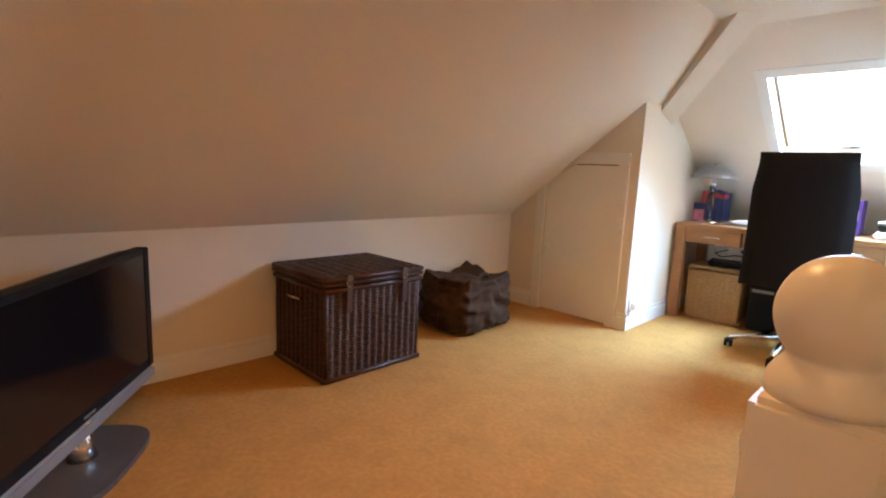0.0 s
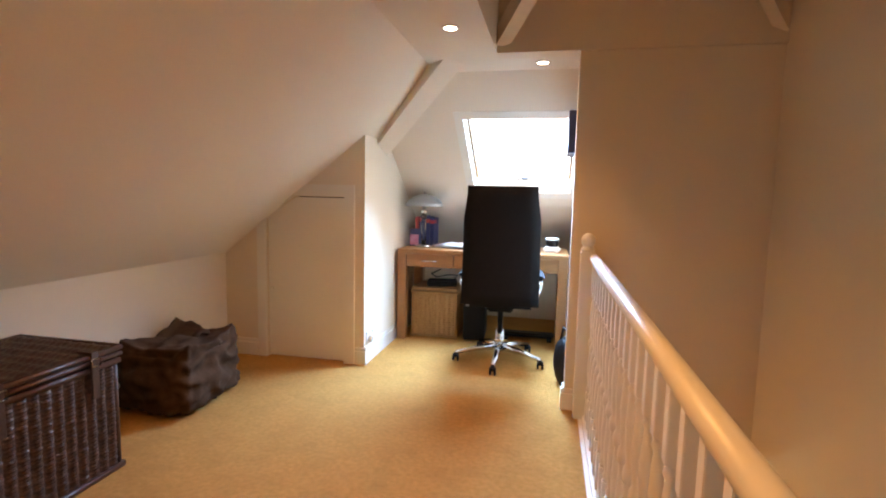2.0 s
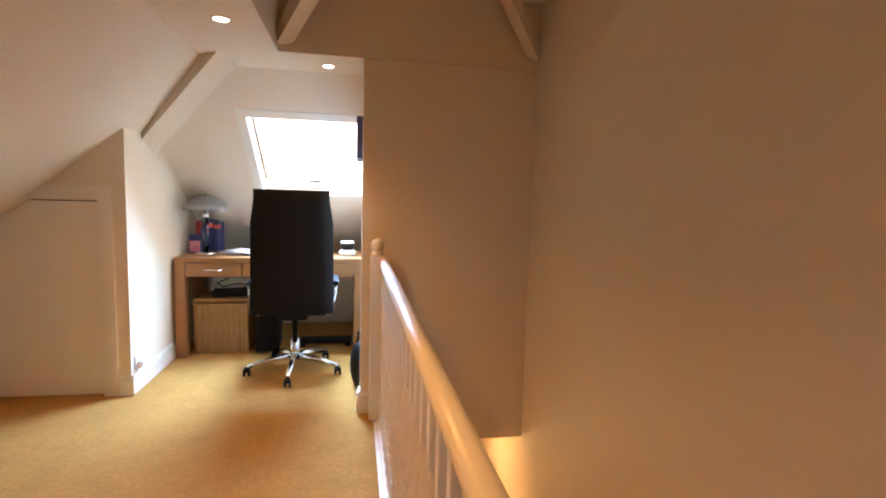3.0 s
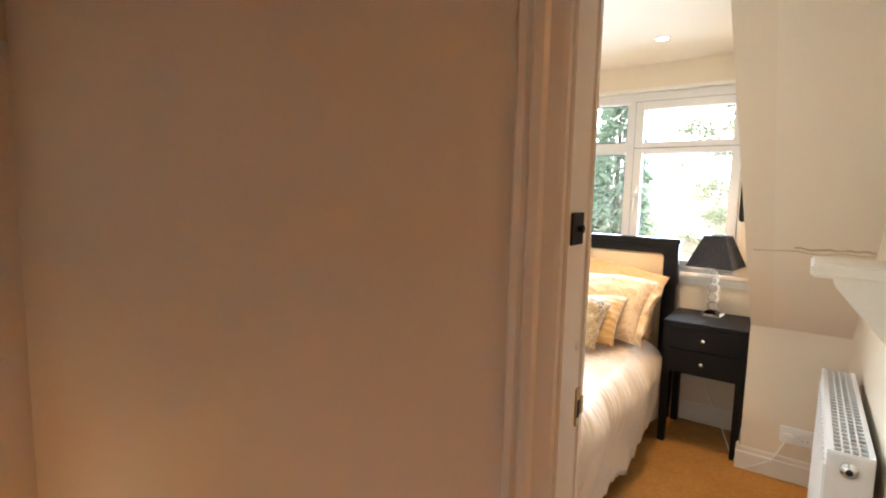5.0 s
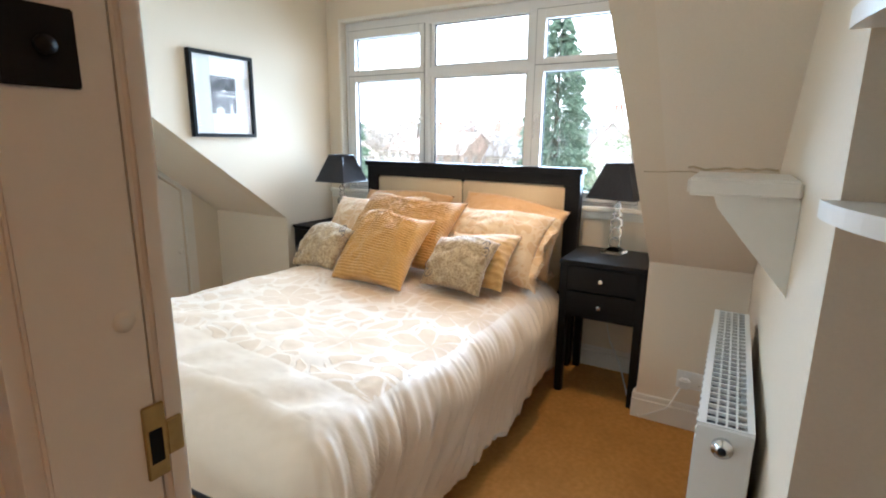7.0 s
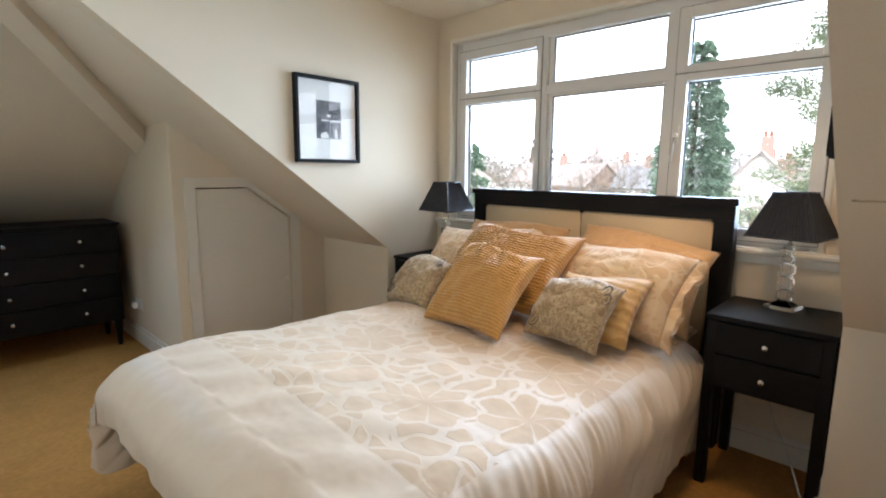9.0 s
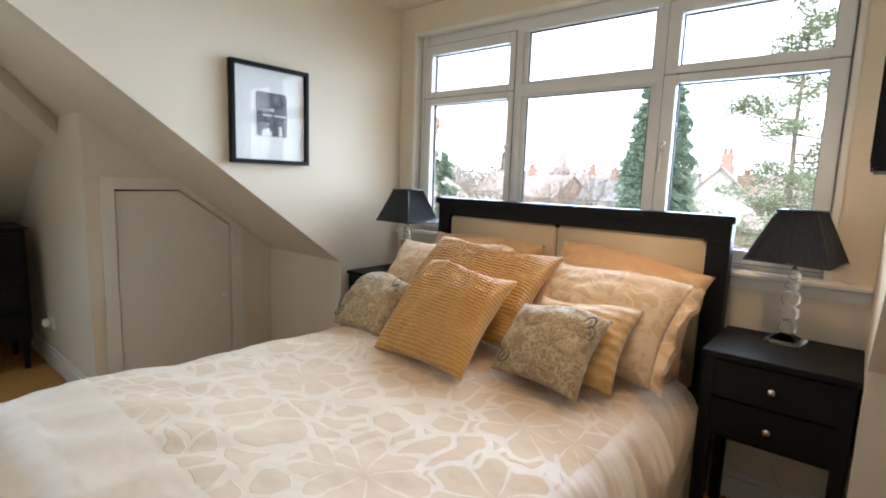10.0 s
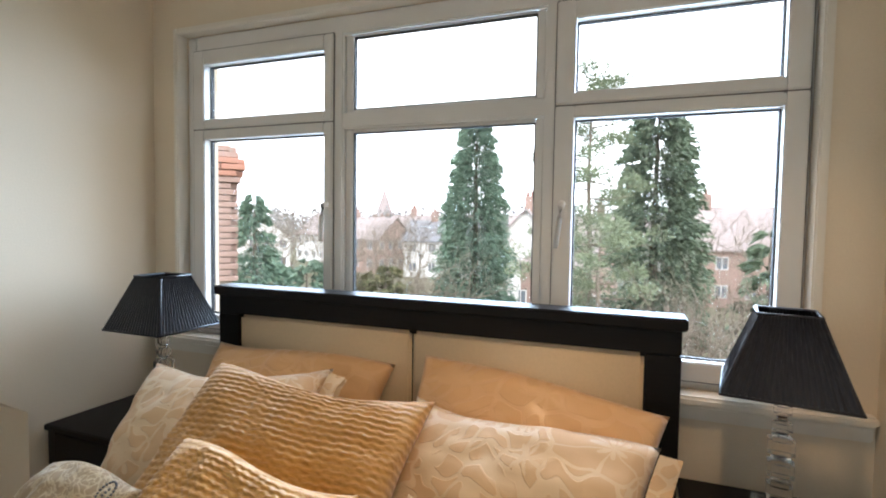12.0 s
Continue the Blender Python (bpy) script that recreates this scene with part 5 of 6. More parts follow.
part("crack", crack(1.72, 0.30, -0.085, 3.3, 0.0026), PLASTERSTAIN, ps)
part("crack", crack(1.69, 0.16, -0.085, 7.3, 0.005), PLASTERSTAIN, ps)

# chest of drawers in the alcove
cd = tagged(new("chest_of_drawers"), "black wood chest of drawers on tapered legs in the alcove", "chest")
part("top", B(0.30, 1.205, 4.315, 4.74, 0.885, 0.905, 0.003), EBONY, cd)
part("carcass", B(0.315, 1.19, 4.335, 4.73, 0.19, 0.885, 0.003), EBONY, cd)
for k in range(4):
    z = 0.205 + k * 0.168
    d = part("drawer", B(0.335, 1.17, 4.320, 4.336, z, z + 0.160, 0.003), EBONY, cd)
    for x in (0.56, 0.955):
        part("knob", lathe(bmesh.new(), [(0.005, 0), (0.005, 0.012), (0.012, 0.018), (0.013, 0.025), (0.008, 0.031), (0, 0.032)], 16, m=pose(x, 4.320, z + 0.08, 90, 0, 0)), CHROME, d, "round chrome knob")
for x in (0.34, 1.155):
    for y in (4.36, 4.70):
        bm = bmesh.new()
        bmesh.ops.create_cone(bm, cap_ends=True, segments=4, radius1=0.018, radius2=0.034, depth=0.19, matrix=pose(x, y, 0.095, 0, 0, 45))
        part("leg", bm, EBONY, cd)

# bedroom doorway
dl = tagged(new("door_lining"), "white painted door lining with a moulded architrave", "door frame", kind="structure")
part("lining_jamb", B(-0.002, 0.0750, 0.413, 0.4275, 0, 2.0, 0.002), TRIM, dl)
part("lining_jamb", B(-0.002, 0.0750, -0.352, -0.338, 0, 2.0, 0.002), TRIM, dl)
part("lining_head", B(-0.002, 0.0750, -0.338, 0.413, 1.986, 2.002, 0.002), TRIM, dl)
for y0, s in ((0.419, 1), (-0.344, -1)):
    prof = [(0.0, 0.0), (-0.014, 0.0), (-0.016, 0.008), (-0.016, 0.030), (-0.022, 0.036), (-0.022, 0.052), (-0.013, 0.060), (-0.017, 0.068), (-0.017, 0.080), (-0.004, 0.090), (0.0, 0.090)]
    part("architrave", prism(bmesh.new(), [(x, y0 + s * d) for x, d in prof], "z", 0.0, 2.05), TRIM, dl)
part("rebate_strip", B(0.0775, 0.1000, 0.4115, 0.4275, 0, 2.0, 0.005, 3), TRIM, dl)
part("paint_patch", lathe(bmesh.new(), [(0.0, 0.0), (0.0085, 0.0), (0.0085, 0.0003), (0.0, 0.0004)], 20, m=pose(0.060, 0.413, 1.19, 90, 0, 0)), TRIM, dl)
kp = tagged(new("strike_plate"), "pale brass lock strike plate let into the door lining", "strike plate")
part("plate", B(0.063, 0.081, 0.4098, 0.4135, 1.050, 1.115, 0.0008), BRASS, kp)
part("latch_hole", B(0.066, 0.077, 0.4092, 0.4100, 1.064, 1.094, 0.0003), BLACK, kp, "dark latch hole")
part("lip", B(0.080, 0.094, 0.4085, 0.4118, 1.066, 1.098, 0.001), BRASS, kp)
hk = tagged(new("hook_plate"), "small square black catch plate on the door lining", "catch")
part("plate", B(0.006, 0.051, 0.4085, 0.413, 1.358, 1.408, 0.001), BLACK, hk)
part("stud", lathe(bmesh.new(), [(0.005, 0), (0.005, 0.004), (0.006, 0.005), (0.006, 0.008), (0, 0.009)], 12, m=pose(0.030, 0.4085, 1.383, 90, 0, 0)), BLACK, hk)

# dormer window
win = tagged(new("dormer_window"), "white plastic three-light dormer window with top lights", "window")
FX0, FX1 = 2.845, 2.905
yo0, yo1, zo0, zo1 = 0.475, 2.57, 0.96, 2.13


def wbar(name, y0, y1, z0, z1, x0=FX0, x1=FX1, r=0.006):
    return part(name, B(x0, x1, y0, y1, z0, z1, r), UPVC, win)


wbar("frame_side", yo0, yo0 + 0.032, zo0, zo1)
wbar("frame_side", yo1 - 0.05, yo1, zo0, zo1)
wbar("frame_head", yo0 + 0.032, yo1 - 0.05, zo1 - 0.068, zo1)
wbar("frame_cill", yo0 + 0.032, yo1 - 0.05, zo0, zo0 + 0.045)
for y0, y1 in ((1.855, 1.918), (1.098, 1.158)):
    wbar("mullion", y0, y1, zo0 + 0.03, zo1 - 0.05, FX0 - 0.002, FX1 - 0.003)
for y0, y1 in ((0.50, 1.098), (1.158, 1.855), (1.918, 2.52)):
    wbar("transom", y0 - 0.015, y1 + 0.015, 1.738, 1.796, FX0 + 0.001, FX1 - 0.006)


def light(y0, y1, z0, z1, sash, w, wb, wt, handle=None, w0=None):
    """One glazed light: an opening sash or a fixed bead round a pane."""
    w0 = w if w0 is None else w0
    x0 = FX0 - 0.012 if sash else FX0 + 0.016
    s = part("sash" if sash else "bead", boxes((x0, FX1 - 0.012, y0, y0 + w0, z0, z1), (x0, FX1 - 0.012, y1 - w, y1, z0, z1), (x0, FX1 - 0.012, y0 + w0, y1 - w, z0, z0 + wb), (x0, FX1 - 0.012, y0 + w0, y1 - w, z1 - wt, z1), bevel=0.004), UPVC, win)
    if sash:
        e = 0.003
        # thin dark strips draw the shadow gap between sash and frame
        part("sash_gap_line", boxes((FX0 - 0.006, FX0 + 0.01, y0 - e, y0, z0, z1), (FX0 - 0.006, FX0 + 0.01, y1, y1 + e, z0, z1), (FX0 - 0.006, FX0 + 0.01, y0, y1, z0 - e, z0), (FX0 - 0.006, FX0 + 0.01, y0, y1, z1, z1 + e)), SASH_GAP, s)
    g = 0.004
    a, b, c, d = y0 + w0, y1 - w, z0 + wb, z1 - wt
    part("gasket", boxes((2.868, 2.884, a, a + g, c, d), (2.868, 2.884, b - g, b, c, d), (2.868, 2.884, a + g, b - g, c, c + g), (2.868, 2.884, a + g, b - g, d - g, d)), GASKET, s)
    p = part("pane", B(2.874, 2.880, a + g, b - g, c + g, d - g, 0.0005), PANE, s)
    p.visible_shadow = False
    if handle is not None:
        h = part("handle", tube(bmesh.new(), [(x0 - 0.012, handle, 1.475), (x0 - 0.034, handle, 1.47), (x0 - 0.036, handle + 0.004, 1.43), (x0 - 0.030, handle + 0.012, 1.345)], [0.011, 0.011, 0.009, 0.007], 8), UPVC, s, "curved window handle")
        part("handle_rose", B(x0 - 0.012, x0 + 0.001, handle - 0.014, handle + 0.014, 1.43, 1.52, 0.005), UPVC, h)


light(0.485, 1.123, 0.985, 1.764, True, 0.055, 0.055, 0.037, 1.095)
light(1.158, 1.855, 1.005, 1.738, False, 0.028, 0.028, 0.011)
light(1.893, 2.532, 0.985, 1.764, True, 0.055, 0.055, 0.037, 1.908, 0.036)
light(0.485, 1.123, 1.768, 2.070, True, 0.055, 0.037, 0.055)
light(1.158, 1.855, 1.796, 2.066, False, 0.028, 0.011, 0.008)
light(1.893, 2.532, 1.768, 2.070, True, 0.055, 0.037, 0.055, None, 0.036)
ws = tagged(new("window_sill"), "white painted window board below the dormer window", "sill", kind="structure")
part("board", B(2.765, 2.845, 0.331, 2.698, 0.935, 0.963, 0.008, 3), TRIM, ws)
part("apron", B(2.786, 2.7995, 0.335, 2.695, 0.895, 0.935, 0.005), TRIM, ws)
wr = tagged(new("trim_window_bead"), "white plastic cover strip round the window reveal", "trim", kind="structure")
for a in ((2.790, 2.846, 0.452, 0.4755, 0.963, 2.150), (2.790, 2.846, 2.5695, 2.588, 0.963, 2.150), (2.790, 2.846, 0.4755, 2.5695, 2.1295, 2.150)):
    part("strip", B(*a, 0.004), TRIM, wr)

# outside
GZ = -6.0
GRASS = material("winter_lawn_and_beds", (0.10, 0.11, 0.055), 0.95, grain=0.7, scale=0.8, stain=0.5, stain_scale=0.08, colour2=(0.12, 0.095, 0.06))
# brick and clay tile colours are greyed and lightened to carry outdoor haze
BRICK = material("red_brown_brick", (0.34, 0.24, 0.20), 0.85, grain=0.5, scale=6, stain=0.3, stain_scale=0.5, colour2=(0.26, 0.17, 0.14), bump=0.2)
MORTAR = material("pale_mortar", (0.38, 0.34, 0.29), 0.9, grain=0.4, scale=20)
STONECAP = material("orange_brick_band", (0.40, 0.20, 0.14), 0.8, grain=0.4, scale=8)
RENDER = material("white_house_render", (0.70, 0.69, 0.66), 0.85, grain=0.15, scale=2, stain=0.15, stain_scale=0.4)
ROOF = material("hazed_clay_roof_tiles", (0.33, 0.28, 0.265), 0.85, grain=0.6, scale=3, stain=0.4, stain_scale=0.4, colour2=(0.26, 0.22, 0.21), stretch=(1, 1, 4))
SLATE = material("grey_slate_roof", (0.20, 0.21, 0.23), 0.7, grain=0.5, scale=3, colour2=(0.14, 0.14, 0.15))
BARK = material("tree_bark", (0.13, 0.105, 0.08), 0.9, grain=0.6, scale=9, colour2=(0.07, 0.055, 0.04), bump=0.4)
TWIG = material("bare_winter_twigs", (0.24, 0.20, 0.155), 0.9, grain=0.5, scale=3, colour2=(0.15, 0.125, 0.09))
GLAZE = material("dark_window_glass", (0.16, 0.18, 0.20), 0.1)


def leaf_material(name, a, b):
    m = bpy.data.materials.new(name)
    m.use_nodes = True
    n, l = m.node_tree.nodes, m.node_tree.links
    p = n["Principled BSDF"]
    p.inputs["Roughness"].default_value = 0.7
    g, mx = n.new("ShaderNodeNewGeometry"), n.new("ShaderNodeMixRGB")
    mx.inputs[1].default_value, mx.inputs[2].default_value = (*a, 1), (*b, 1)
    l.new(g.outputs["Random Per Island"], mx.inputs[0])
    l.new(mx.outputs[0], p.inputs["Base Color"])
    return m


# cypress, conifer and pine greens are paled to hold the haze
LEAF_CYPRESS = leaf_material("cypress_foliage", (0.09, 0.16, 0.115), (0.175, 0.26, 0.175))
LEAF_DARK = leaf_material("dark_conifer_foliage", (0.085, 0.13, 0.085), (0.16, 0.21, 0.13))
LEAF_PINE = leaf_material("grey_green_pine_foliage", (0.15, 0.20, 0.12), (0.25, 0.29, 0.17))
LEAF_SHRUB = leaf_material("yellow_green_shrub_foliage", (0.10, 0.115, 0.05), (0.17, 0.16, 0.08))

structure("ground", boxes((-150, 700, -500, 500, GZ - 1, GZ)), GRASS, "gardens and lawns far below the window")


class Soup:
    """Collects many small leaf faces into one mesh."""

    def __init__(self):
        self.v, self.f = [], []

    def leaf(self, p, d, w, rng):
        up = Vector((rng.uniform(-1, 1), rng.uniform(-1, 1), rng.uniform(-1, 1)))
        s = d.cross(up)
        if s.length < 1e-4:
            return
        s = s.normalized() * w
        i = len(self.v)
        bend = Vector((0, 0, -0.25 * d.length))
        self.v += [p - s * 0.4, p + d * 0.55 + s, p + d + bend, p + d * 0.55 - s]
        self.f.append((i, i + 1, i + 2, i + 3))

    def made(self, name, mat, parent):
        me = bpy.data.meshes.new(name)
        me.from_pydata([tuple(c) for c in self.v], [], self.f)
        me.materials.append(mat)
        o = new(name, me)
        o.parent = parent
        return o


def conifer(x, y, height, radius, seed, leaf, label, count=9000, size=0.26, power=0.75, gap=0.0, start=0.06):
    rng = random.Random(seed)
    t = thing("tree", label, "tree", x, y, GZ)
    part("trunk", tube(bmesh.new(), [(0, 0, 0), (0.05, 0.03, height * 0.5), (0, 0, height * 0.97)], [height * 0.02, height * 0.013, 0.02], 8), BARK, t)
    so = Soup()
    # boughs first, then sprays along each bough
    boughs = []
    for k in range(count // 45):
        h = start + (1 - start) * rng.random() ** 1.15
        r = radius * (1 - h) ** power * (0.72 + 0.5 * rng.random()) + 0.12
        a = rng.uniform(0, 2 * math.pi)
        if gap and noise.noise((math.cos(a) * 1.5, math.sin(a) * 1.5, h * 7 + seed)) < -0.55 + gap:
            continue
        boughs.append((h * height, r, a))
    for z, r, a in boughs:
        for q in range(45):
            f = 0.25 + 0.75 * rng.random() ** 0.6
            aa = a + rng.gauss(0, 0.16)
            p = Vector((math.cos(aa) * r * f, math.sin(aa) * r * f, z + r * (0.10 - 0.32 * f) + rng.gauss(0, 0.10) * r * 0.6))
            d = Vector((math.cos(aa), math.sin(aa), rng.uniform(-0.5, 0.4))) * size * rng.uniform(0.7, 1.5)
            so.leaf(p, d, size * 0.28, rng)
    so.made("crown", leaf, t)
    return t


def branches(bm, p, d, length, r, depth, rng, tips, spread=0.55):
    q = p + d * length
    mid = (p + q) / 2 + Vector((rng.gauss(0, 1), rng.gauss(0, 1), rng.gauss(0, 1))) * length * 0.06
    tube(bm, [p, mid, q], [r, r * 0.85, r * 0.68], 5 if depth > 1 else 3)
    if depth == 0:
        tips.append((q, d))
        return
    for k in range(rng.choice((2, 3, 3))):
        dd = (d + Vector((rng.gauss(0, spread), rng.gauss(0, spread), rng.gauss(0.1, spread * 0.7)))).normalized()
        branches(bm, p.lerp(q, rng.uniform(0.6, 1.0)), dd, length * rng.uniform(0.62, 0.85), r * 0.6, depth - 1, rng, tips, spread)


def bare_tree(x, y, length, r, seed, depth, label, spread=0.5, lean=(0, 0, 1), stems=1):
    rng = random.Random(seed)
    t = thing("tree", label, "tree", x, y, GZ)
    bm, tips = bmesh.new(), []
    trunk = bmesh.new()
    for s in range(stems):
        d = Vector((lean[0] + rng.gauss(0, 0.18 if stems > 1 else 0), lean[1] + rng.gauss(0, 0.18 if stems > 1 else 0), 1)).normalized()
        tube(trunk, [(0, 0, 0), d * length * 0.5, d * length], [r * 1.3, r, r * 0.8], 8)
        for k in range(4):
            dd = (d + Vector((rng.gauss(0, spread), rng.gauss(0, spread), rng.gauss(0.1, 0.2)))).normalized()
            branches(bm, d * length * rng.uniform(0.55, 1.0), dd, length * 0.55, r * 0.6, depth, rng, tips, spread)
    part("trunk", trunk, BARK, t)
    part("crown", bm, TWIG, t, "bare twiggy crown")
    return t, tips


def leafy_tree(x, y, length, r, seed, leaf, label, size, per_tip, depth=3):
    t, tips = bare_tree(x, y, length, r, seed, depth, label, 0.5)
    rng = random.Random(seed + 1)
    so = Soup()
    for q, d in tips:
        for k in range(per_tip):
            p = q + Vector((rng.gauss(0, 1), rng.gauss(0, 1), rng.gauss(0, 0.7))) * size * 2.2
            so.leaf(p, Vector((rng.gauss(0, 1), rng.gauss(0, 1), rng.gauss(0.2, 0.6))).normalized() * size * rng.uniform(0.6, 1.4), size * 0.3, rng)
    so.made("foliage", leaf, t)
    return t


conifer(25.1, 8.10, 13.1, 2.15, 11, LEAF_CYPRESS, "tall dense green cypress tree in a garden", 46000, 0.17, 0.5)
conifer(16.3, 13.95, 8.4, 1.5, 12, LEAF_CYPRESS, "slim green cypress tree near the chimney", 16000, 0.16, 0.55)
conifer(23.6, 0.0, 12.8, 2.15, 13, LEAF_DARK, "broad dark evergreen tree with gaps between boughs", 34000, 0.2, 0.36, gap=0.12, start=0.25)
conifer(17.6, -2.75, 7.4, 1.7, 18, LEAF_DARK, "dark spruce tree beside the roofs", 4000, 0.26, 0.8, gap=0.3)


def pine(x, y, height, reach, seed, leaf, label, limbs=26, start=0.35):
    """An open pine: a bare tapered stem and near-level limbs that carry separate tufts of needles."""
    rng = random.Random(seed)
    t = thing("tree", label, "tree", x, y, GZ)
    part("trunk", tube(bmesh.new(), [(0, 0, 0), (0.1, -0.08, height * 0.4), (-0.05, 0.06, height * 0.75), (0.05, 0, height)], [0.15, 0.10, 0.06, 0.02], 8), TWIG, t)
    bm, so = bmesh.new(), Soup()
    for k in range(limbs):
        h = start + (1 - start) * (k + rng.random()) / limbs
        ln = reach * (1.15 - 0.8 * h) * rng.uniform(0.6, 1.25)
        a = rng.uniform(0, 2 * math.pi)
        d = Vector((math.cos(a), math.sin(a), 0))
        p = Vector((0, 0, h * height))
        tip = p + d * ln + Vector((0, 0, ln * rng.uniform(-0.05, 0.35)))
        tube(bm, [p, p.lerp(tip, 0.5) - Vector((0, 0, 0.06 * ln)), tip], [0.035, 0.022, 0.008], 5)
        for q in range(rng.randint(4, 8)):
            f = rng.uniform(0.35, 1.05)
            c = p.lerp(tip, f) + Vector((rng.gauss(0, 0.14), rng.gauss(0, 0.14), rng.gauss(0.10, 0.10)))
            r = rng.uniform(0.16, 0.34)
            for n in range(70):
                v = Vector((rng.gauss(0, 1), rng.gauss(0, 1), rng.gauss(0, 0.6)))
                so.leaf(c + v * r * 0.55, (v.normalized() + Vector((0, 0, 0.5))) * rng.uniform(0.08, 0.16), 0.022, rng)
    part("limbs", bm, TWIG, t)
    so.made("needles", leaf, t)
    return t


pine(18.4, 2.2, 12.2, 2.6, 21, LEAF_PINE, "tall open grey-green pine with separate needle tufts", 34, 0.42)
pine(17.2, 1.75, 7.6, 1.9, 25, LEAF_PINE, "low bushy grey-green pine", 18, 0.3)
for i, (x, y, ln) in enumerate(((14.5, -0.6, 3.2), (16.0, -1.8, 3.0), (15.0, 0.6, 2.7), (19.5, 8.9, 3.0), (21.0, 10.6, 3.2), (22, 12.5, 3.0), (15.5, 9.8, 2.3), (30, 13, 4.0), (33, 17, 4.2), (34, 22, 4.2), (31, 26, 4.0), (38, 12, 4.2), (36, -3, 4.2), (40, -8, 4.4), (38, 30, 4.3))):
    bare_tree(x, y, ln, 0.06, 40 + i, 4, "bare winter shrub tree with fine twigs", 0.55, stems=3)
for i, (x, y, s) in enumerate(((19.0, 15.5, 2.0), (22.5, 13.8, 1.9), (20.5, 11.4, 1.8), (24.0, 11.0, 1.9), (18.5, 17.0, 1.6), (27, 6.0, 1.6), (19.5, -1.0, 1.6), (21, -3.5, 1.6))):
    leafy_tree(x, y, s, 0.06, 60 + i, LEAF_SHRUB if i % 2 else LEAF_CYPRESS, "rounded evergreen shrub in a garden bed", 0.22, 26, 2)

for i, (x, y, h, r, mt, lab) in enumerate(((20.0, 10.4, 5.7, 1.5, LEAF_SHRUB, "olive-green rounded garden shrub"), (21.0, 11.5, 5.4, 1.4, LEAF_SHRUB, "olive-green rounded garden shrub"),
                                           (20.0, 14.3, 5.9, 1.3, LEAF_CYPRESS, "dense green garden shrub"), (22.0, 13.3, 5.2, 1.2, LEAF_SHRUB, "yellow-green rounded garden shrub"),
                                           (19.0, 9.5, 5.0, 1.2, LEAF_SHRUB, "olive-green rounded garden shrub"), (21.0, 16.8, 5.6, 1.4, LEAF_CYPRESS, "dense green garden shrub"))):
    conifer(x, y, h, r, 80 + i, mt, lab, 7000, 0.17, 0.33, gap=0.32, start=0.2)


def house(x, y, w, d, eaves, ridge, rz, wall, roof, label, rows=2, cols=4, chimney=True):
    h = thing("house", label, "house", x, y, GZ, rz)
    part("wall", prism(bmesh.new(), [(-w / 2, 0), (w / 2, 0), (w / 2, eaves), (0, ridge), (-w / 2, eaves)], "y", -d / 2, d / 2), wall, h)
    o = 0.35
    sl = (ridge - eaves) / (w / 2)
    for s in (-1, 1):
        part("roof", prism(bmesh.new(), [(s * (w / 2 + o), eaves - sl * o), (0, ridge), (0, ridge + 0.18), (s * (w / 2 + o), eaves - sl * o + 0.18)], "y", -d / 2 - o, d / 2 + o), roof, h)
    faces = [(-w / 2, "x", d), (-d / 2, "y", w)]
    for off, ax, ln in faces:
        for r in range(rows):
            for c in range(cols):
                u = -ln / 2 + ln * (c + 0.5) / cols
                z = 0.9 + r * 2.7
                ww, wh = 0.55, 1.25
                if z + wh > eaves:
                    continue
                if ax == "x":
                    q = (off - 0.05, off + 0.02, u - ww, u + ww, z, z + wh)
                    g = (off - 0.055, off - 0.05, u - ww + 0.08, u + ww - 0.08, z + 0.08, z + wh - 0.08)
                    b = (off - 0.07, off - 0.055, u - 0.04, u + 0.04, z + 0.08, z + wh - 0.08)
                else:
                    q = (u - ww, u + ww, off - 0.05, off + 0.02, z, z + wh)
                    g = (u - ww + 0.08, u + ww - 0.08, off - 0.055, off - 0.05, z + 0.08, z + wh - 0.08)
                    b = (u - 0.04, u + 0.04, off - 0.07, off - 0.055, z + 0.08, z + wh - 0.08)
                fr = part("window", B(*q, 0.01), RENDER, h)
                part("pane", B(*g, 0.001), GLAZE, fr)
                part("glazing_bar", B(*b, 0.001), RENDER, fr)
    if chimney:
        c = part("chimney", B(-0.45, 0.45, d / 4 - 0.5, d / 4 + 0.5, ridge - 0.8, ridge + 1.5, 0.03), BRICK, h)
        for s in (-0.2, 0.2):
            part("chimney_pot", lathe(bmesh.new(), [(0.14, ridge + 1.5), (0.12, ridge + 1.9), (0.15, ridge + 1.95)], 10, (s, d / 4)), STONECAP, c)
    return h


house(60.5, -9.5, 10, 13, 5.6, 9.6, 4, BRICK, ROOF, "brick house with a red-brown tiled roof", 2, 5)
house(57, -17, 9, 9, 5.4, 8.8, 20, RENDER, ROOF, "white rendered house with a tiled roof", 2, 3)
house(47, 9.7, 6, 8, 5.6, 8.8, -82, RENDER, ROOF, "white gabled house with timber framing", 2, 3)
house(45, 6.2, 6, 7, 4.6, 6.9, -20, BRICK, ROOF, "brick house with white windows", 2, 3)
house(72, 25, 9, 14, 5.2, 8.0, 8, RENDER, SLATE, "white rendered house with a grey slate roof", 2, 5)
house(74, 41, 9, 11, 5.2, 8.4, -12, BRICK, ROOF, "brick house among bare trees", 2, 4)
house(66, 58, 9, 12, 5.2, 8.4, -35, RENDER, ROOF, "white rendered house among bare trees", 2, 4)
house(75, 2, 10, 12, 5.4, 9.2, 10, RENDER, ROOF, "white gabled house beyond the gardens", 2, 4)
house(85, 34, 10, 16, 5.4, 9.0, -5, BRICK, ROOF, "long brick house beyond the gardens", 2, 6)
house(90, 14, 10, 14, 5.4, 9.4, 15, BRICK, ROOF, "brick house beyond the gardens", 2, 5)
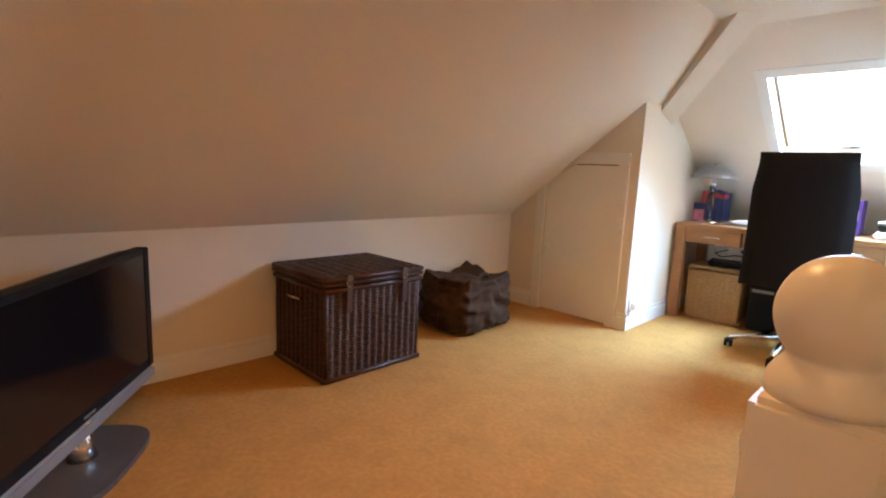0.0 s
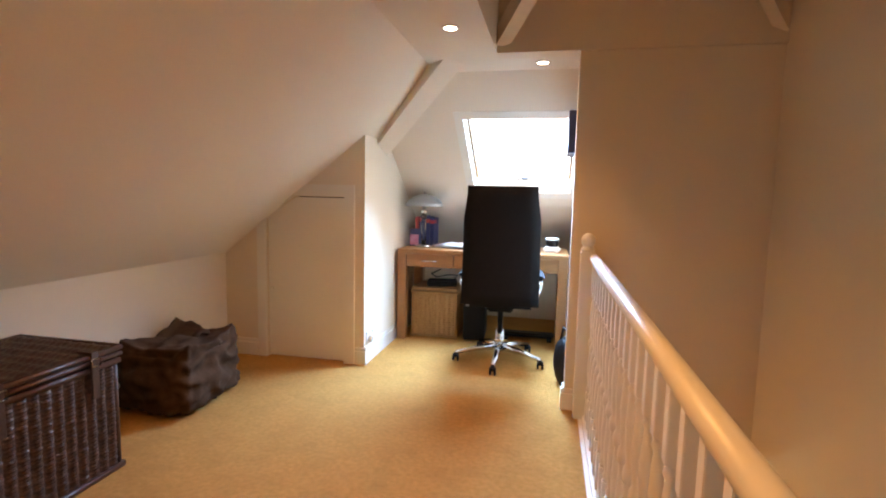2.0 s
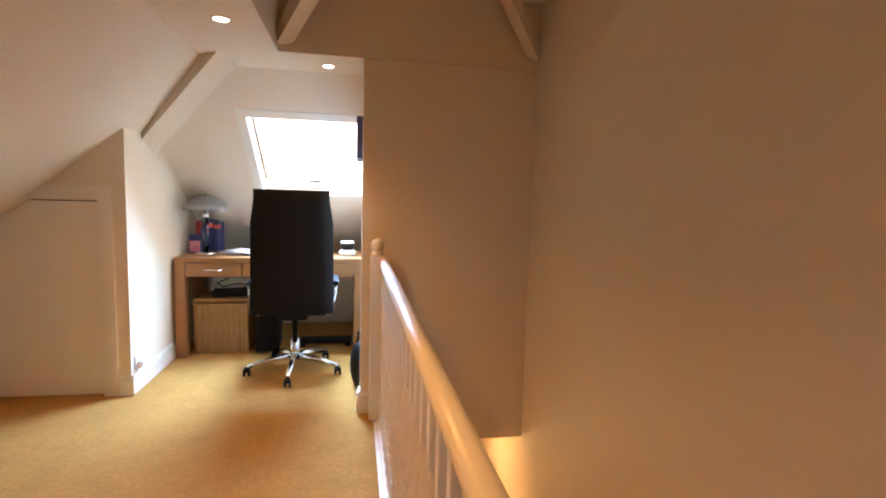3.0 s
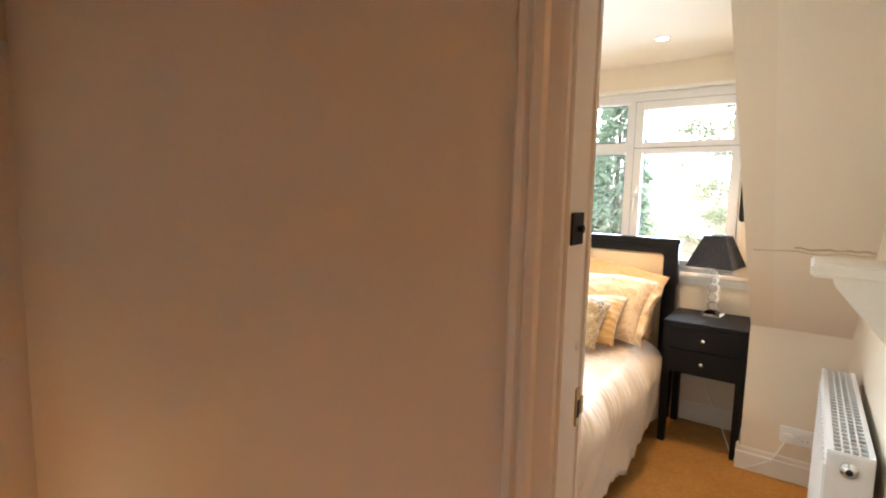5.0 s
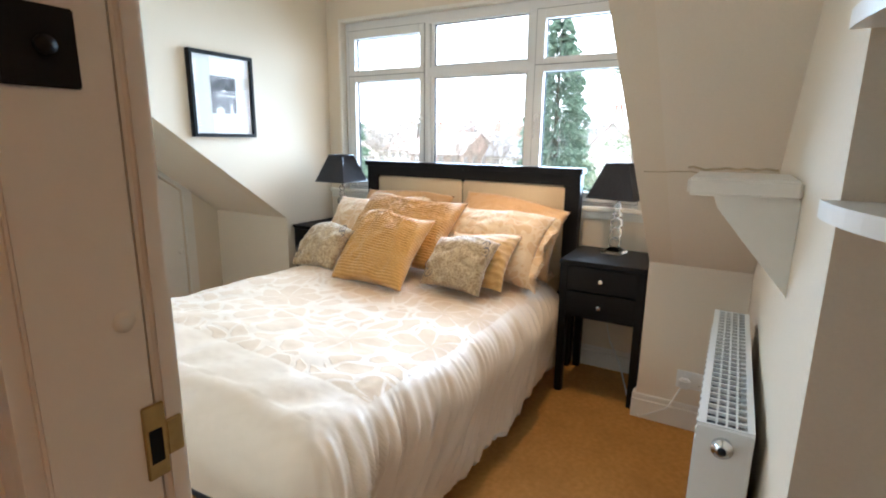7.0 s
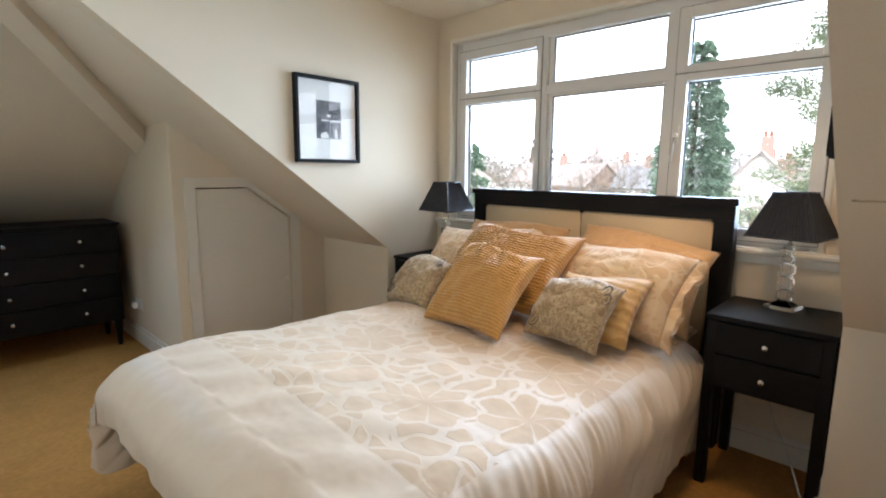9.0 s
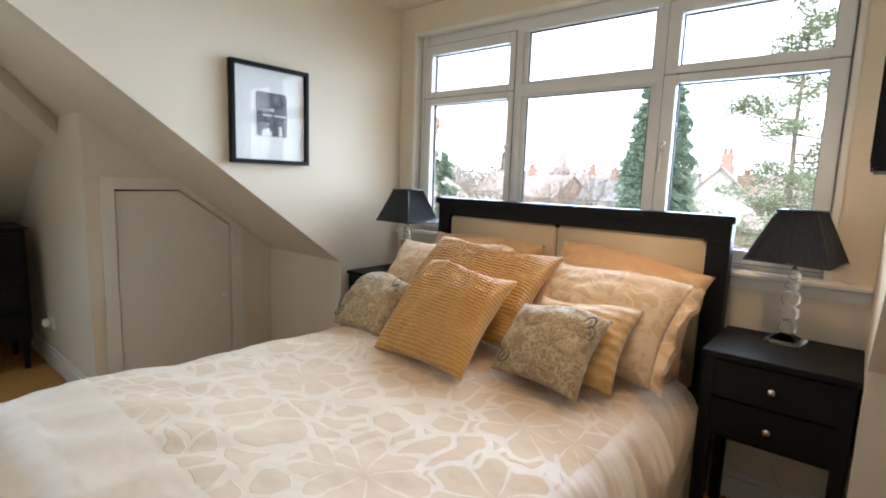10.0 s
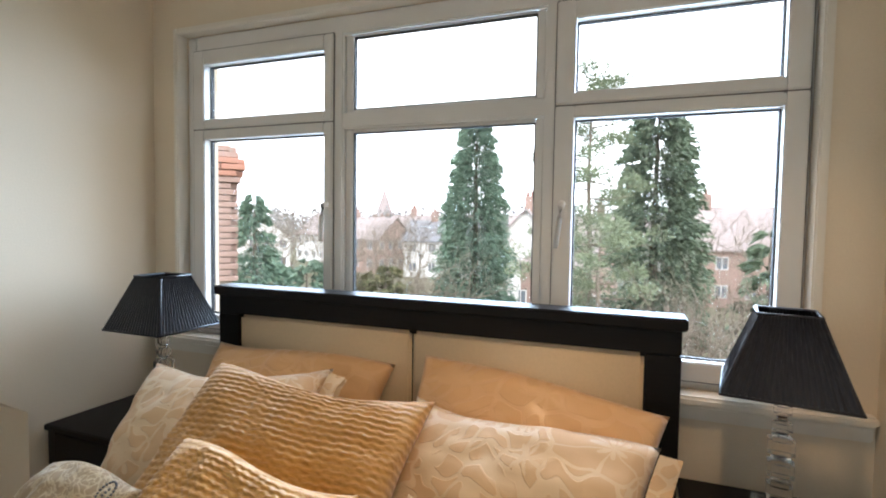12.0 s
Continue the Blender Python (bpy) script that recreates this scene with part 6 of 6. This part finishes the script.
house(88, 56, 10, 14, 5.4, 9.4, -25, RENDER, ROOF, "white rendered house far off", 2, 5)
sp = thing("church", "distant church with a brown spire", "church", 135, 69.5, GZ)
part("tower", B(-2.5, 2.5, -2.5, 2.5, 0, 10.5, 0.05), BRICK, sp)
bm = bmesh.new()
bmesh.ops.create_cone(bm, cap_ends=True, segments=8, radius1=2.7, radius2=0.05, depth=7.5, matrix=pose(0, 0, 14.25))
part("spire", bm, ROOF, sp)

# far woods: one uneven belt of bare crowns
rng = random.Random(5)
so = Soup()
for k in range(380):
    a = rng.uniform(-0.75, 0.95)
    dist = rng.uniform(120, 210)
    cx, cy = dist * math.cos(a), dist * math.sin(a)
    hgt, rad = rng.uniform(8, 14), rng.uniform(3, 5.5)
    for q in range(70):
        v = Vector((rng.gauss(0, 1), rng.gauss(0, 1), rng.gauss(0, 1))).normalized() * rad * rng.random() ** 0.4
        so.leaf(Vector((cx, cy, GZ + hgt * 0.62)) + Vector((v.x, v.y, v.z * 1.1)), Vector((rng.gauss(0, 1), rng.gauss(0, 1), rng.gauss(0.5, 1))).normalized() * 1.5, 0.35, rng)
    so.leaf(Vector((cx, cy, GZ)), Vector((0, 0, hgt * 0.7)), 0.3, rng)
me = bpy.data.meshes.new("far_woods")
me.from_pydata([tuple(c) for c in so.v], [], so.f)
# pale grey puts the distance haze into the twig colour
me.materials.append(leaf_material("haze_paled_woods", (0.24, 0.235, 0.23), (0.34, 0.33, 0.32)))
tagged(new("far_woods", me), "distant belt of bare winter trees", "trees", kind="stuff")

# neighbouring chimney, brick by brick
chim = thing("chimney_stack", "red brick chimney stack with corbelled top", "chimney", 6.15, 6.10, 0, 48)
part("core", B(-0.43, 0.43, -0.43, 0.43, GZ, 2.34, 0.01), MORTAR, chim)
brick_meshes = {}


def brick_at(x, y, z, lx, ly, mat):
    key = (round(lx, 3), round(ly, 3), mat.name)
    if key not in brick_meshes:
        brick_meshes[key] = mesh_of("brick", B(-lx / 2, lx / 2, -ly / 2, ly / 2, -0.032, 0.032, 0.004, 1), mat)
    o = new("brick", brick_meshes[key])
    o.parent, o.location = chim, (x, y, z)


for row in range(22):
    z = 0.72 + row * 0.075
    out = 0.45 if row < 16 else (0.48, 0.51, 0.53, 0.53, 0.46, 0.44)[row - 16]
    mat = STONECAP if row in (17, 18, 19) else BRICK
    n = 4
    L = 2 * out / n
    for k in range(n):
        u = -out + L * (k + 0.5) + (L / 4 if row % 2 else -L / 4) * 0.5
        brick_at(u, -out, z, L - 0.012, 0.10, mat)
        brick_at(-out, u, z, 0.10, L - 0.012, mat)
